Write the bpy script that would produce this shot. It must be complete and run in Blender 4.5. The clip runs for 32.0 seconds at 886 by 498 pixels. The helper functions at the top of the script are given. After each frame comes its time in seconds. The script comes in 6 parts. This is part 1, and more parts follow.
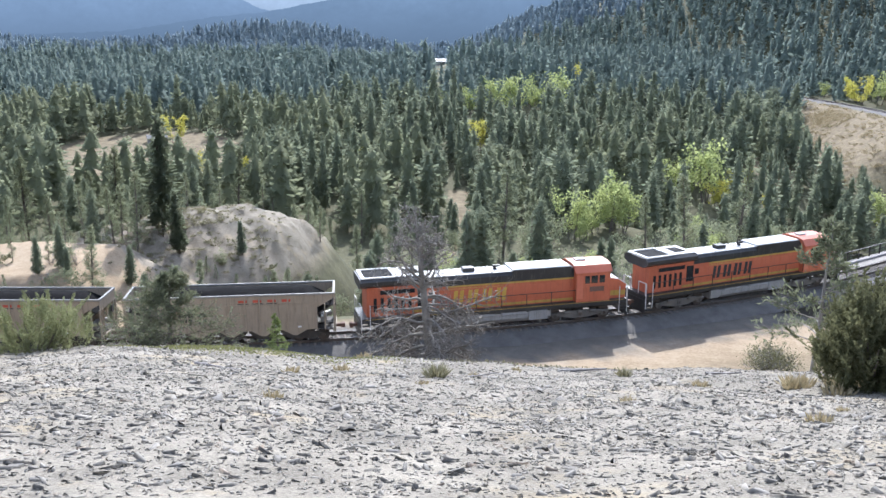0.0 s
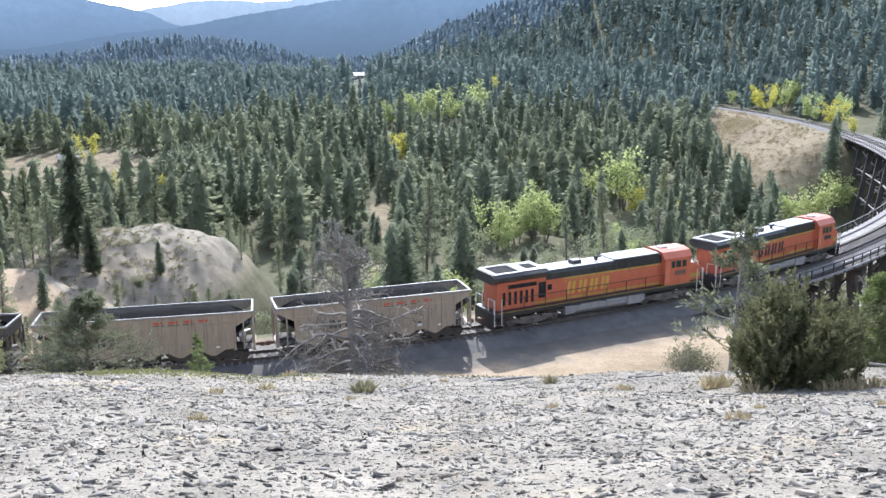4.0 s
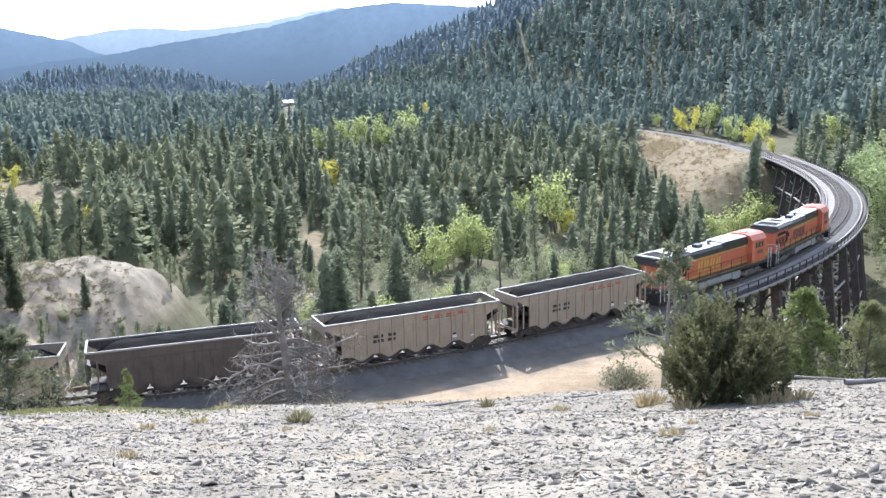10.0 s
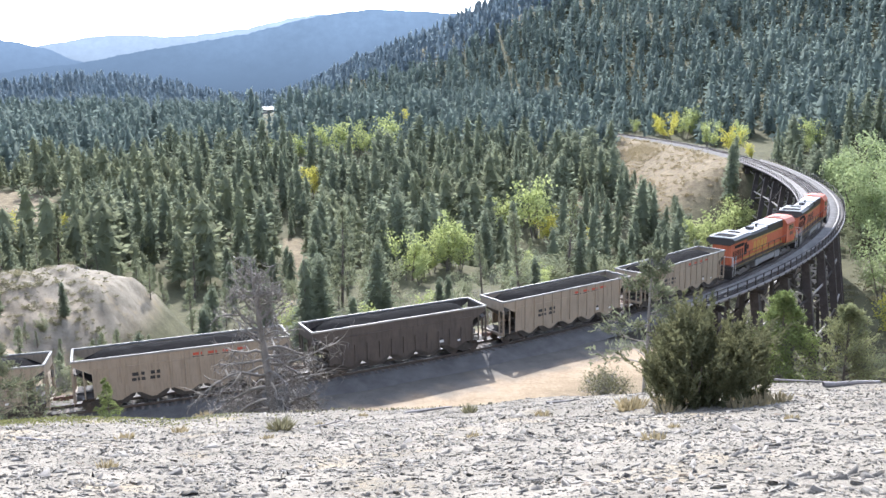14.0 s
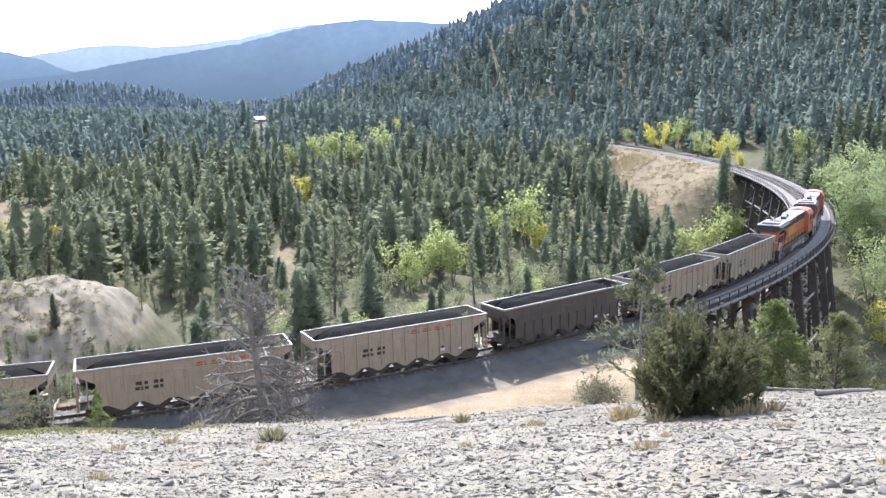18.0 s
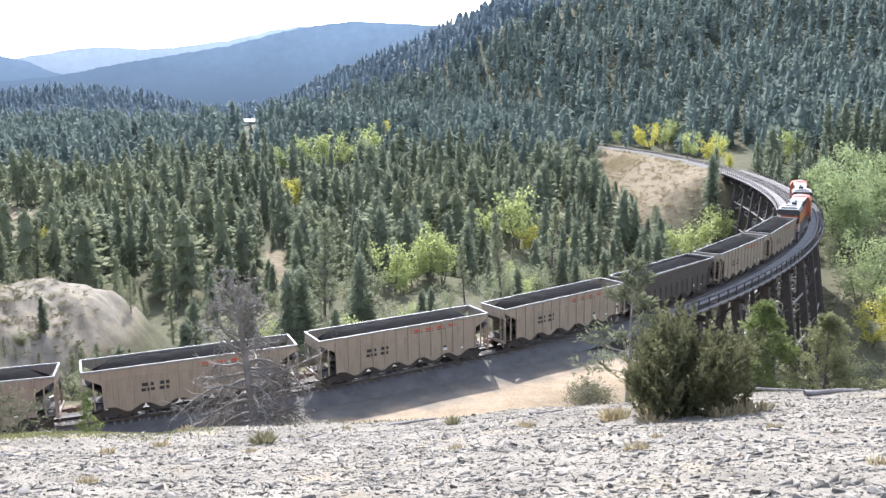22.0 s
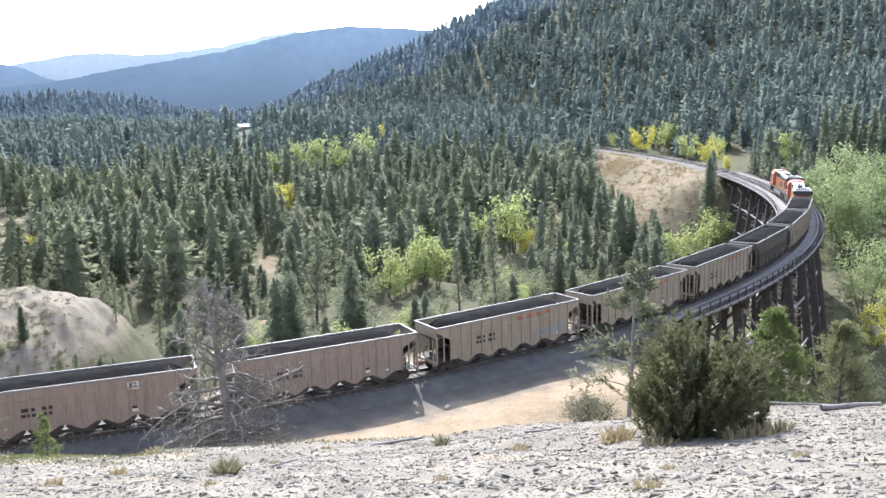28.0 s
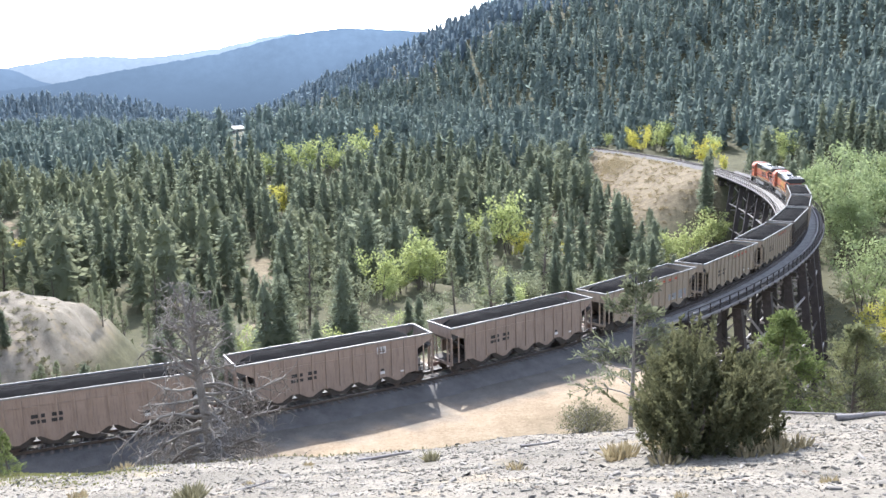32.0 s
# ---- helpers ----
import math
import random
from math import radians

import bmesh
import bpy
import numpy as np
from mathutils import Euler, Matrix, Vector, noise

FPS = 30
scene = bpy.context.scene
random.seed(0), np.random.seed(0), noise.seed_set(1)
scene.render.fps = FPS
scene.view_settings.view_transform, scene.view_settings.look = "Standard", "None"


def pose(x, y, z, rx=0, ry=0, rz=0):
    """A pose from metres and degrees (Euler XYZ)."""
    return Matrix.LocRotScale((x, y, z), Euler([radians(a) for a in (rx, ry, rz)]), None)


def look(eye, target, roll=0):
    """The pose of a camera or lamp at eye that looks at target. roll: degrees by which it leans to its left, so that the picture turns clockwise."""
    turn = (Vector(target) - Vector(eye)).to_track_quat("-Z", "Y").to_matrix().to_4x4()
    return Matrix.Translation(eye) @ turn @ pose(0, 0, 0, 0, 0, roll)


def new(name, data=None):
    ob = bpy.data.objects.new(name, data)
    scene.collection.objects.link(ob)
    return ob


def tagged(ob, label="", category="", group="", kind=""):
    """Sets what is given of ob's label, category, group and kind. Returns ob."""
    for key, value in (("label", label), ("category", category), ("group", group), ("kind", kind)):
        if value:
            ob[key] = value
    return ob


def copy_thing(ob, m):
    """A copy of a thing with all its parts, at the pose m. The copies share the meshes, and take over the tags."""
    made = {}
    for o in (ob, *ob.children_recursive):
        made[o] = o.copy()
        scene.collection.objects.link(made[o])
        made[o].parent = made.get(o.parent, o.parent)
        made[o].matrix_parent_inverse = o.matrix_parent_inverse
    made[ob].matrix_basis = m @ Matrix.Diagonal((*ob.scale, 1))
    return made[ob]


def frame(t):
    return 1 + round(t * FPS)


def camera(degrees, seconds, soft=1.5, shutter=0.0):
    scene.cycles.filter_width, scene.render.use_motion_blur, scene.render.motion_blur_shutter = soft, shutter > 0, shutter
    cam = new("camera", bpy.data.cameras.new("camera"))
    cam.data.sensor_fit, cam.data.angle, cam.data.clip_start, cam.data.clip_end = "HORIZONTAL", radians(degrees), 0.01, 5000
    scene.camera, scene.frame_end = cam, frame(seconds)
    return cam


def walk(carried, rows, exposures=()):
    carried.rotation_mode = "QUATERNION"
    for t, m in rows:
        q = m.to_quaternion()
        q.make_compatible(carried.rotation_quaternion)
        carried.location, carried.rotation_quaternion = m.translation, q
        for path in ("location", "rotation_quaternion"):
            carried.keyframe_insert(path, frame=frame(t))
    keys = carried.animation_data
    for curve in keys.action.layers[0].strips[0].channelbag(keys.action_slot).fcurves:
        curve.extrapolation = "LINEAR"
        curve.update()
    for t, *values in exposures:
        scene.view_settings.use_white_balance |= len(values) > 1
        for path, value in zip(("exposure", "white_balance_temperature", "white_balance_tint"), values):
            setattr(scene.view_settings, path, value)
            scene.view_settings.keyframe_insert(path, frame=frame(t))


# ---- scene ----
EXPOSURES = [(0.0, 1.67, 5850, 11), (6.0, 1.84, 5890, 11), (20.0, 1.96, 6080, 13), (32.0, 1.95, 6070, 12)]
EYE = (0.0, 0.0, 23.0)   # metres over the rail heads
# seconds, shift of the eye in x, y, z, then turn to the left, tilt and roll in degrees
WAY = [
    (0, 0, 0, 0, 11.94, -14.43, -0.03), (0.5, 0, 0, 0, 11.05, -14.45, -0.08), (1, 0, 0, 0, 10.28, -14.46, -0.16),
    (1.5, 0, 0, 0, 9.54, -14.47, -0.25), (2, 0, 0, 0, 8.78, -14.47, -0.32), (2.5, 0, 0, 0, 8.17, -14.13, -0.31),
    (3, 0, 0, 0, 7.78, -13.98, -0.4), (3.5, 0, 0, 0, 7.33, -13.85, -0.49), (5.5, 0, 0, 0, 6.01, -12.94, -0.74),
    (6, 0, 0, 0, 5.58, -12.81, -0.8), (6.5, 0, 0, 0, 5.06, -12.67, -0.8), (7, 0, 0, 0, 4.61, -12.51, -0.82),
    (7.5, 0, 0, 0, 4.21, -12.37, -0.83), (8, 0, 0, 0, 3.78, -12.27, -0.84), (8.5, 0, 0, 0, 3.41, -12.16, -0.88),
    (9, 0, 0, 0, 3.19, -12.13, -0.9), (9.5, 0, 0, 0, 2.87, -12.14, -0.89), (10, 0, 0, 0, 2.62, -12.09, -0.95),
    (10.5, 0, 0, 0, 2.41, -12.05, -0.97), (11, 0, 0, 0, 2.29, -12.05, -0.97), (11.5, 0, 0, 0, 2.18, -12.06, -0.96),
    (12, 0, 0, 0, 1.99, -12.06, -1), (12.5, 0, 0, 0, 1.9, -12.02, -0.99), (13, 0, 0, 0, 1.69, -11.96, -1.01),
    (13.5, 0, 0, 0, 1.5, -11.85, -1.01), (14, 0, 0, 0, 1.39, -11.72, -1.06), (14.5, 0, 0, 0, 1.29, -11.67, -1.04),
    (16.5, 0, 0, 0, 1, -11.43, -1.07), (17, 0, 0, 0, 0.99, -11.37, -1.07), (17.5, 0, 0, 0, 0.93, -11.23, -1.08),
    (18, 0, 0, 0, 0.88, -11.13, -1.09), (18.5, 0, 0, 0, 0.86, -11.09, -1.11), (19, 0, 0, 0, 0.78, -11.09, -1.09),
    (19.5, 0, 0, 0, 0.77, -11.09, -1.1), (20, 0, 0, 0, 0.65, -11.1, -1.11), (20.5, 0, 0, 0, 0.54, -11.09, -1.11),
    (21, 0, 0, 0, 0.42, -11.08, -1.14), (21.5, 0, 0, 0, 0.31, -11.05, -1.14), (22, 0, 0, 0, 0.24, -11.02, -1.13),
    (22.5, 0, 0, 0, 0.21, -10.94, -1.15), (23, 0, 0, 0, 0.19, -10.9, -1.15), (23.5, 0, 0, 0, 0.16, -10.89, -1.16),
    (24, 0.03, 0.27, -0.05, 0.17, -10.9, -1.19), (24.5, 0.07, 0.58, -0.11, 0.18, -10.88, -1.21), (25, 0.11, 0.88, -0.16, 0.18, -10.87, -1.24),
    (25.5, 0.14, 1.14, -0.21, 0.14, -10.88, -1.28), (27.5, 0.28, 2.29, -0.42, 0.1, -10.73, -1.41), (28, 0.32, 2.57, -0.47, 0.01, -10.74, -1.41),
    (28.5, 0.35, 2.85, -0.52, -0.06, -10.74, -1.49), (29, 0.38, 3.1, -0.57, -0.05, -10.7, -1.5), (29.5, 0.41, 3.38, -0.62, -0.05, -10.65, -1.53),
    (30, 0.45, 3.63, -0.67, -0.04, -10.64, -1.57), (30.5, 0.48, 3.89, -0.72, -0.03, -10.63, -1.59), (31, 0.51, 4.15, -0.76, -0.08, -10.64, -1.62),
    (31.5, 0.54, 4.41, -0.81, -0.13, -10.65, -1.63), (32, 0.57, 4.64, -0.86, -0.24, -10.66, -1.68),
]


def eye_row(t, dx, dy, dz, turn, tilt, roll):
    a, b = radians(turn), radians(tilt)
    eye = Vector(EYE) + Vector((dx, dy, dz))
    ahead = Vector((-math.sin(a) * math.cos(b), math.cos(a) * math.cos(b), math.sin(b)))
    return t, look(eye, eye + ahead, roll)


cam = camera(52.26, 32.0)
walk(cam, [eye_row(*row) for row in WAY], EXPOSURES)

# ---- the lie of the land ----
TRACK_STEP = 1.0
CURVE_AT = (-140.0, -70.0, -40.0, -10.0, 20.0, 50.0, 80.0, 110.0, 140.0, 170.0, 230.0, 320.0)
CURVE = (0.00688, 0.00681, 0.00665, 0.00773, 0.00919, 0.00566, 0.00532, 0.00504, 0.00355, 0.00291, 0.00271, 0.00276)


def track_line():
    """Stations along the track with x, y and heading; station 0 lies straight below the camera's view."""
    s = np.arange(-130.0, 421.0, TRACK_STEP)
    k = np.interp(s, CURVE_AT, CURVE)
    th = np.concatenate([[0], np.cumsum((k[1:] + k[:-1]) / 2 * TRACK_STEP)])
    th += 0.5486 - np.interp(0, s, th)
    mid = (th[1:] + th[:-1]) / 2
    x = np.concatenate([[0], np.cumsum(np.cos(mid) * TRACK_STEP)])
    y = np.concatenate([[0], np.cumsum(np.sin(mid) * TRACK_STEP)])
    return s, x - np.interp(0, s, x) - 0.30, y - np.interp(0, s, y) + 70.85, th


TS, TX, TY, TH = track_line()
BRIDGE_A, BRIDGE_B = 27.0, 185.0     # stations where the trestle starts and ends


def on_track(s):
    return (float(np.interp(s, TS, TX)), float(np.interp(s, TS, TY)), float(np.interp(s, TS, TH)))


def line_height(s):
    """The line falls by almost two in a hundred from the trestle on."""
    return -0.0193 * 15 * np.logaddexp(0, (s - 31.4) / 15)


def off_track(x, y):
    """Nearest station and distance from the track (positive inside the curve) for arrays of x, y."""
    shape = np.shape(x)
    x, y = np.ravel(x), np.ravel(y)
    s, n = np.empty(len(x)), np.empty(len(x))
    tx, ty, th, ts = TX[::3], TY[::3], TH[::3], TS[::3]
    for a in range(0, len(x), 4000):
        b = slice(a, a + 4000)
        i = ((x[b, None] - tx) ** 2 + (y[b, None] - ty) ** 2).argmin(1)
        dx, dy = x[b] - tx[i], y[b] - ty[i]
        s[b] = ts[i] + dx * np.cos(th[i]) + dy * np.sin(th[i])
        n[b] = -dx * np.sin(th[i]) + dy * np.cos(th[i])
    return s.reshape(shape), n.reshape(shape)


def ease(a, b, x):
    t = np.clip((x - a) / (b - a), 0, 1)
    return t * t * (3 - 2 * t)


def wavy(x, y, size, seed=0.0):
    """Smooth uneven ground, about -1 to 1."""
    u, v = x / size, y / size
    return (np.sin(u * 1.3 + 2.1 * np.sin(v * 0.9 + seed) + seed) + np.sin(v * 1.7 + 1.6 * np.sin(u * 1.1 - seed) + 2 * seed)
            + 0.6 * np.sin(2.3 * u + 2.9 * v + 3 * seed)) / 2.6


def bump(x, y, cx, cy, rx, ry, turn=0.0, power=1.0):
    a = radians(turn)
    dx, dy = x - cx, y - cy
    u, v = (dx * math.cos(a) + dy * math.sin(a)) / rx, (-dx * math.sin(a) + dy * math.cos(a)) / ry
    return np.exp(-(u * u + v * v) ** power)


FOOT = 21.0                          # the ground under the camera


def scree_height(x, y):
    r, az = np.hypot(x, y), np.degrees(np.arctan2(x, y))
    fall = np.interp(az, (-60, -39, -33, -26, -19, -7, 0, 10, 22, 27, 45, 70), (0.2, 0.284, 0.292, 0.309, 0.332, 0.344, 0.342, 0.325, 0.294, 0.282, 0.25, 0.2))
    crest = np.interp(az, (-60, -38, -27, -10, 5, 14, 24, 40), (30, 35, 36, 36, 37.5, 39, 40, 42))
    z = FOOT - fall * r
    over = np.clip(r - crest, 0, None)
    z = z - 0.75 * (np.sqrt(over * over + 4.0) - 2.0)
    z = np.where(np.abs(az) > 75, FOOT - 0.12 * r * np.cos(np.radians(az)) + 0.03 * r, z)
    return z + 0.12 * wavy(x, y, 3.2, 1.0) + 0.06 * wavy(x, y, 1.1, 2.0)


def land_height(x, y):
    """The land beyond the scree: bench of the line, ravine, valley, hills."""
    r, az = np.hypot(x, y), np.degrees(np.arctan2(x, y))
    s, n = off_track(x, y)
    # valley floor climbing away to the back
    z = -19.0 + 0.017 * np.clip(y - 190, 0, 300) - 0.06 * np.clip(y - 500, 0, 3500)
    z = z + 0.055 * np.clip(-x - 10, 0, 120) + 1.6 * wavy(x, y, 34.0, 0.5) + 0.5 * wavy(x, y, 11.0, 1.5)
    z = z + 7.0 * bump(x, y, 20, 330, 130, 110) + 6.5 * bump(x, y, -25, 98, 60, 32) + 5.0 * ease(8, 22, n) * ease(90, 60, n) * ease(110, 80, s) * ease(-20, 10, s)
    # the long hill over the far end of the line
    top = np.interp(az, (-14, -10.5, -9.5, -8.1, -5.9, -3.8, -1.4, 0.7, 4.1, 5.9, 10, 25, 70), (0, 11, 18, 29, 44, 55, 66, 75, 86, 92, 102, 130, 140))
    z = z + top * ease(420 - 3.0 * np.clip(az, 0, 40), 760, r)
    # a lower wooded ridge before it
    lift = np.interp(az, (-24, -17, -13.7, -8, -4, 1, 4.6, 8, 12), (0, 0, 4.5, 8, 9.5, 8.5, 6, 2, 0))
    z = z + lift * np.exp(-((r - 390) / 60.0) ** 2) - 5.0 * ease(410, 480, r) * ease(620, 500, r) * ease(-22, -14, az) * ease(9, 4, az)
    # near shoulder over the cutting
    z = z + 22 * ease(0, 90, -n) * ease(165, 215, s) * ease(-4, 9, az)
    # the rounded hill on the other side of the valley
    z = z + 30 * bump(x, y, -318, 800, 110, 150, 0, 1.1) + 20 * bump(x, y, -640, 740, 150, 200)
    # bench of the line, cut into the slope
    bench = line_height(s) - 0.75 + 0.10 * wavy(x, y, 5.0, 3.0)
    dip = ease(BRIDGE_A - 3, BRIDGE_A + 24, s) * ease(BRIDGE_B + 3, BRIDGE_B - 30, s)
    level = bench - 19.5 * dip
    wide_in = np.interp(s, (-60, 0, 30, 172, 197), (5.0, 5.0, 4.0, 4.0, 4.2))
    wide_out = np.interp(s, (-60, -20, 10, 30, 172, 197), (14, 14, 15, 8, 6, 5.5))
    w = np.where(n > 0, ease(26, 0, n - wide_in), ease(20, 0, -n - wide_out))
    w = w * ease(420, 380, s)
    ravine = ease(BRIDGE_A - 16, BRIDGE_A + 12, s + 0.45 * np.clip(-n - 6, 0, 40)) * ease(BRIDGE_B + 10, BRIDGE_B - 25, s) * ease(3, -2, n)
    level = level - np.where(n < -2, 1, 0) * (1 - dip) * 10 * ravine
    z = z * (1 - w) + level * w
    # spoil banks of pale rock inside the curve: a mound falling to one side, and a flat-topped bank
    mound = (2.6 - 0.33 * np.clip(x + 43, 0, None) - 0.22 * np.clip(-47 - x, 0, None) - 0.022 * (y - 89 - 0.25 * (x + 43)) ** 2
             - 1.0 * np.clip(x + 37.5, 0, None) + 0.40 * wavy(x, y, 2.4, 4.0) + 0.22 * wavy(x, y, 0.9, 6.0))
    bank = (2.5 - 0.62 * np.clip(x + 46.5, 0, None) - 1.1 * np.clip(9.5 - n, 0, None) - 0.5 * np.clip(n - 20, 0, None)
            + 0.25 * wavy(x, y, 4.0, 4.0) - 0.3 * np.clip(-95 - x, 0, None))
    z = np.where(s < 40, np.maximum(z, np.maximum(mound, np.where(n > 3.5, bank, -99))), z)
    return z


def ground_height(x, y):
    x, y = np.asarray(x, float), np.asarray(y, float)
    land, near = land_height(x, y), scree_height(x, y)
    s, n = off_track(x, y)
    near = np.where(n > -4, -60, near)
    d = np.clip(0.5 + 0.5 * (near - land) / 1.2, 0, 1)
    return land * (1 - d) + near * d + 1.2 * d * (1 - d)


def ground_at(x, y):
    return float(ground_height(np.array([x]), np.array([y]))[0])

# ---- light ----
SUN_AZ, SUN_EL = -6.0, 40.0          # degrees from +y towards +x, and above the horizon
world = bpy.data.worlds.new("sky")
scene.world = world
world.use_nodes = True
wn = world.node_tree
wn.nodes.clear()
sky = wn.nodes.new("ShaderNodeTexSky")
sky.sky_type, sky.sun_disc = "NISHITA", False
sky.sun_elevation, sky.sun_rotation = radians(SUN_EL), radians(SUN_AZ)
sky.air_density, sky.dust_density, sky.altitude = 1.0, 2.5, 1500
sky_bg, sky_out = wn.nodes.new("ShaderNodeBackground"), wn.nodes.new("ShaderNodeOutputWorld")
sky_bg.inputs["Strength"].default_value = 0.15
thin_haze = wn.nodes.new("ShaderNodeHueSaturation")     # a milky, hazy sky
thin_haze.inputs["Saturation"].default_value = 0.6
wn.links.new(sky.outputs[0], thin_haze.inputs["Color"])
wn.links.new(thin_haze.outputs[0], sky_bg.inputs[0])
wn.links.new(sky_bg.outputs[0], sky_out.inputs[0])
sun = new("sun", bpy.data.lights.new("sun", "SUN"))
sun.data.energy, sun.data.angle, sun.data.color = 2.45, radians(0.53), (1.0, 0.96, 0.90)
sun_way = Vector((math.sin(radians(SUN_AZ)) * math.cos(radians(SUN_EL)), math.cos(radians(SUN_AZ)) * math.cos(radians(SUN_EL)), math.sin(radians(SUN_EL))))
sun.matrix_world = look(sun_way * 300, (0, 0, 0))


# ---- materials ----
def nodes_of(mat):
    mat.use_nodes = True
    nt = mat.node_tree
    nt.nodes.clear()
    return nt


def add(nt, kind, **values):
    n = nt.nodes.new(kind)
    for key, v in values.items():
        n.inputs[key.replace("_", " ")].default_value = v
    return n


def noise_of(nt, scale, detail=3.0, rough=0.55, coords=None):
    n = add(nt, "ShaderNodeTexNoise", Scale=scale, Detail=detail, Roughness=rough)
    if coords is not None:
        nt.links.new(coords, n.inputs["Vector"])
    return n.outputs["Fac"]


def ramp_of(nt, fac, stops):
    n = nt.nodes.new("ShaderNodeValToRGB")
    while len(n.color_ramp.elements) < len(stops):
        n.color_ramp.elements.new(0.5)
    for e, (at, c) in zip(n.color_ramp.elements, stops):
        e.position, e.color = at, (*c, 1)
    nt.links.new(fac, n.inputs[0])
    return n.outputs[0]


def mix_of(nt, fac, a, b, kind="MIX"):
    n = nt.nodes.new("ShaderNodeMix")
    n.data_type, n.blend_type = "RGBA", kind
    for socket, v in ((n.inputs[0], fac), (n.inputs[6], a), (n.inputs[7], b)):
        if isinstance(v, (int, float)):
            socket.default_value = v
        elif isinstance(v, tuple):
            socket.default_value = (*v, 1)
        else:
            nt.links.new(v, socket)
    return n.outputs[2]


def spot(nt, fac, lo, hi):
    n = nt.nodes.new("ShaderNodeMapRange")
    n.inputs["From Min"].default_value, n.inputs["From Max"].default_value = lo, hi
    nt.links.new(fac, n.inputs["Value"])
    return n.outputs[0]


def finish(nt, colour, rough=0.8, metal=0.0, bump=None, bump_size=0.02, strength=0.5, spec=0.5):
    b = nt.nodes.new("ShaderNodeBsdfPrincipled")
    if isinstance(colour, tuple):
        b.inputs["Base Color"].default_value = (*colour, 1)
    else:
        nt.links.new(colour, b.inputs["Base Color"])
    if isinstance(rough, (int, float)):
        b.inputs["Roughness"].default_value = rough
    else:
        nt.links.new(rough, b.inputs["Roughness"])
    b.inputs["Metallic"].default_value = metal
    b.inputs["Specular IOR Level"].default_value = spec
    if bump is not None:
        n = add(nt, "ShaderNodeBump", Strength=strength, Distance=bump_size)
        nt.links.new(bump, n.inputs["Height"])
        nt.links.new(n.outputs[0], b.inputs["Normal"])
    o = nt.nodes.new("ShaderNodeOutputMaterial")
    nt.links.new(b.outputs[0], o.inputs[0])
    return b


def place_of(nt):
    return nt.nodes.new("ShaderNodeNewGeometry").outputs["Position"]


def own_place(nt):
    return nt.nodes.new("ShaderNodeTexCoord").outputs["Object"]


def surface(name, low, high, size=1.0, fine=12.0, rough=0.8, metal=0.0, relief=0.01, dirt=None, dirt_size=0.4, spec=0.4, own=True, vary=0.0):
    """A colour that drifts at two scales, with grain, relief and patches of dirt."""
    mat = bpy.data.materials.new(name)
    nt = nodes_of(mat)
    at = own_place(nt) if own else place_of(nt)
    big, small = noise_of(nt, size, 3, 0.6, at), noise_of(nt, fine, 4, 0.65, at)
    mixed = mix_of(nt, 0.45, big, small)
    colour = ramp_of(nt, mixed, ((0.3, low), (0.7, high)))
    if dirt:
        patch = spot(nt, noise_of(nt, dirt_size, 5, 0.7, at), 0.52, 0.68)
        colour = mix_of(nt, patch, colour, dirt)
    if vary:
        info = nt.nodes.new("ShaderNodeObjectInfo")
        hsv = nt.nodes.new("ShaderNodeHueSaturation")
        m = spot(nt, info.outputs["Random"], 0, 1)
        m.node.inputs["To Min"].default_value, m.node.inputs["To Max"].default_value = 1 - vary, 1 + vary
        nt.links.new(m, hsv.inputs["Value"])
        nt.links.new(colour, hsv.inputs["Color"])
        colour = hsv.outputs[0]
    finish(nt, colour, rough, metal, small, relief, 0.6, spec)
    return mat


def foliage(name, dark, light, through_share=0.35, size=0.12, warm=None, island=0.2):
    """Leaves or needles: colour drifts from plant to plant and twig to twig; some light passes through."""
    mat = bpy.data.materials.new(name)
    nt = nodes_of(mat)
    geo = nt.nodes.new("ShaderNodeNewGeometry")
    at = geo.outputs["Position"]
    mixed = mix_of(nt, island, noise_of(nt, size, 2, 0.6, at), geo.outputs["Random Per Island"])
    colour = ramp_of(nt, mixed, ((0.25, dark), (0.75, light)))
    if warm:
        colour = mix_of(nt, spot(nt, noise_of(nt, size * 1.7, 2, 0.5, at), 0.55, 0.72), colour, warm)
    d, tr = nt.nodes.new("ShaderNodeBsdfPrincipled"), nt.nodes.new("ShaderNodeBsdfTranslucent")
    d.inputs["Roughness"].default_value, d.inputs["Specular IOR Level"].default_value = 0.8, 0.1
    nt.links.new(colour, d.inputs["Base Color"])
    nt.links.new(colour, tr.inputs["Color"])
    m = nt.nodes.new("ShaderNodeMixShader")
    m.inputs[0].default_value = through_share
    nt.links.new(d.outputs[0], m.inputs[1])
    nt.links.new(tr.outputs[0], m.inputs[2])
    o = nt.nodes.new("ShaderNodeOutputMaterial")
    nt.links.new(m.outputs[0], o.inputs[0])
    return mat


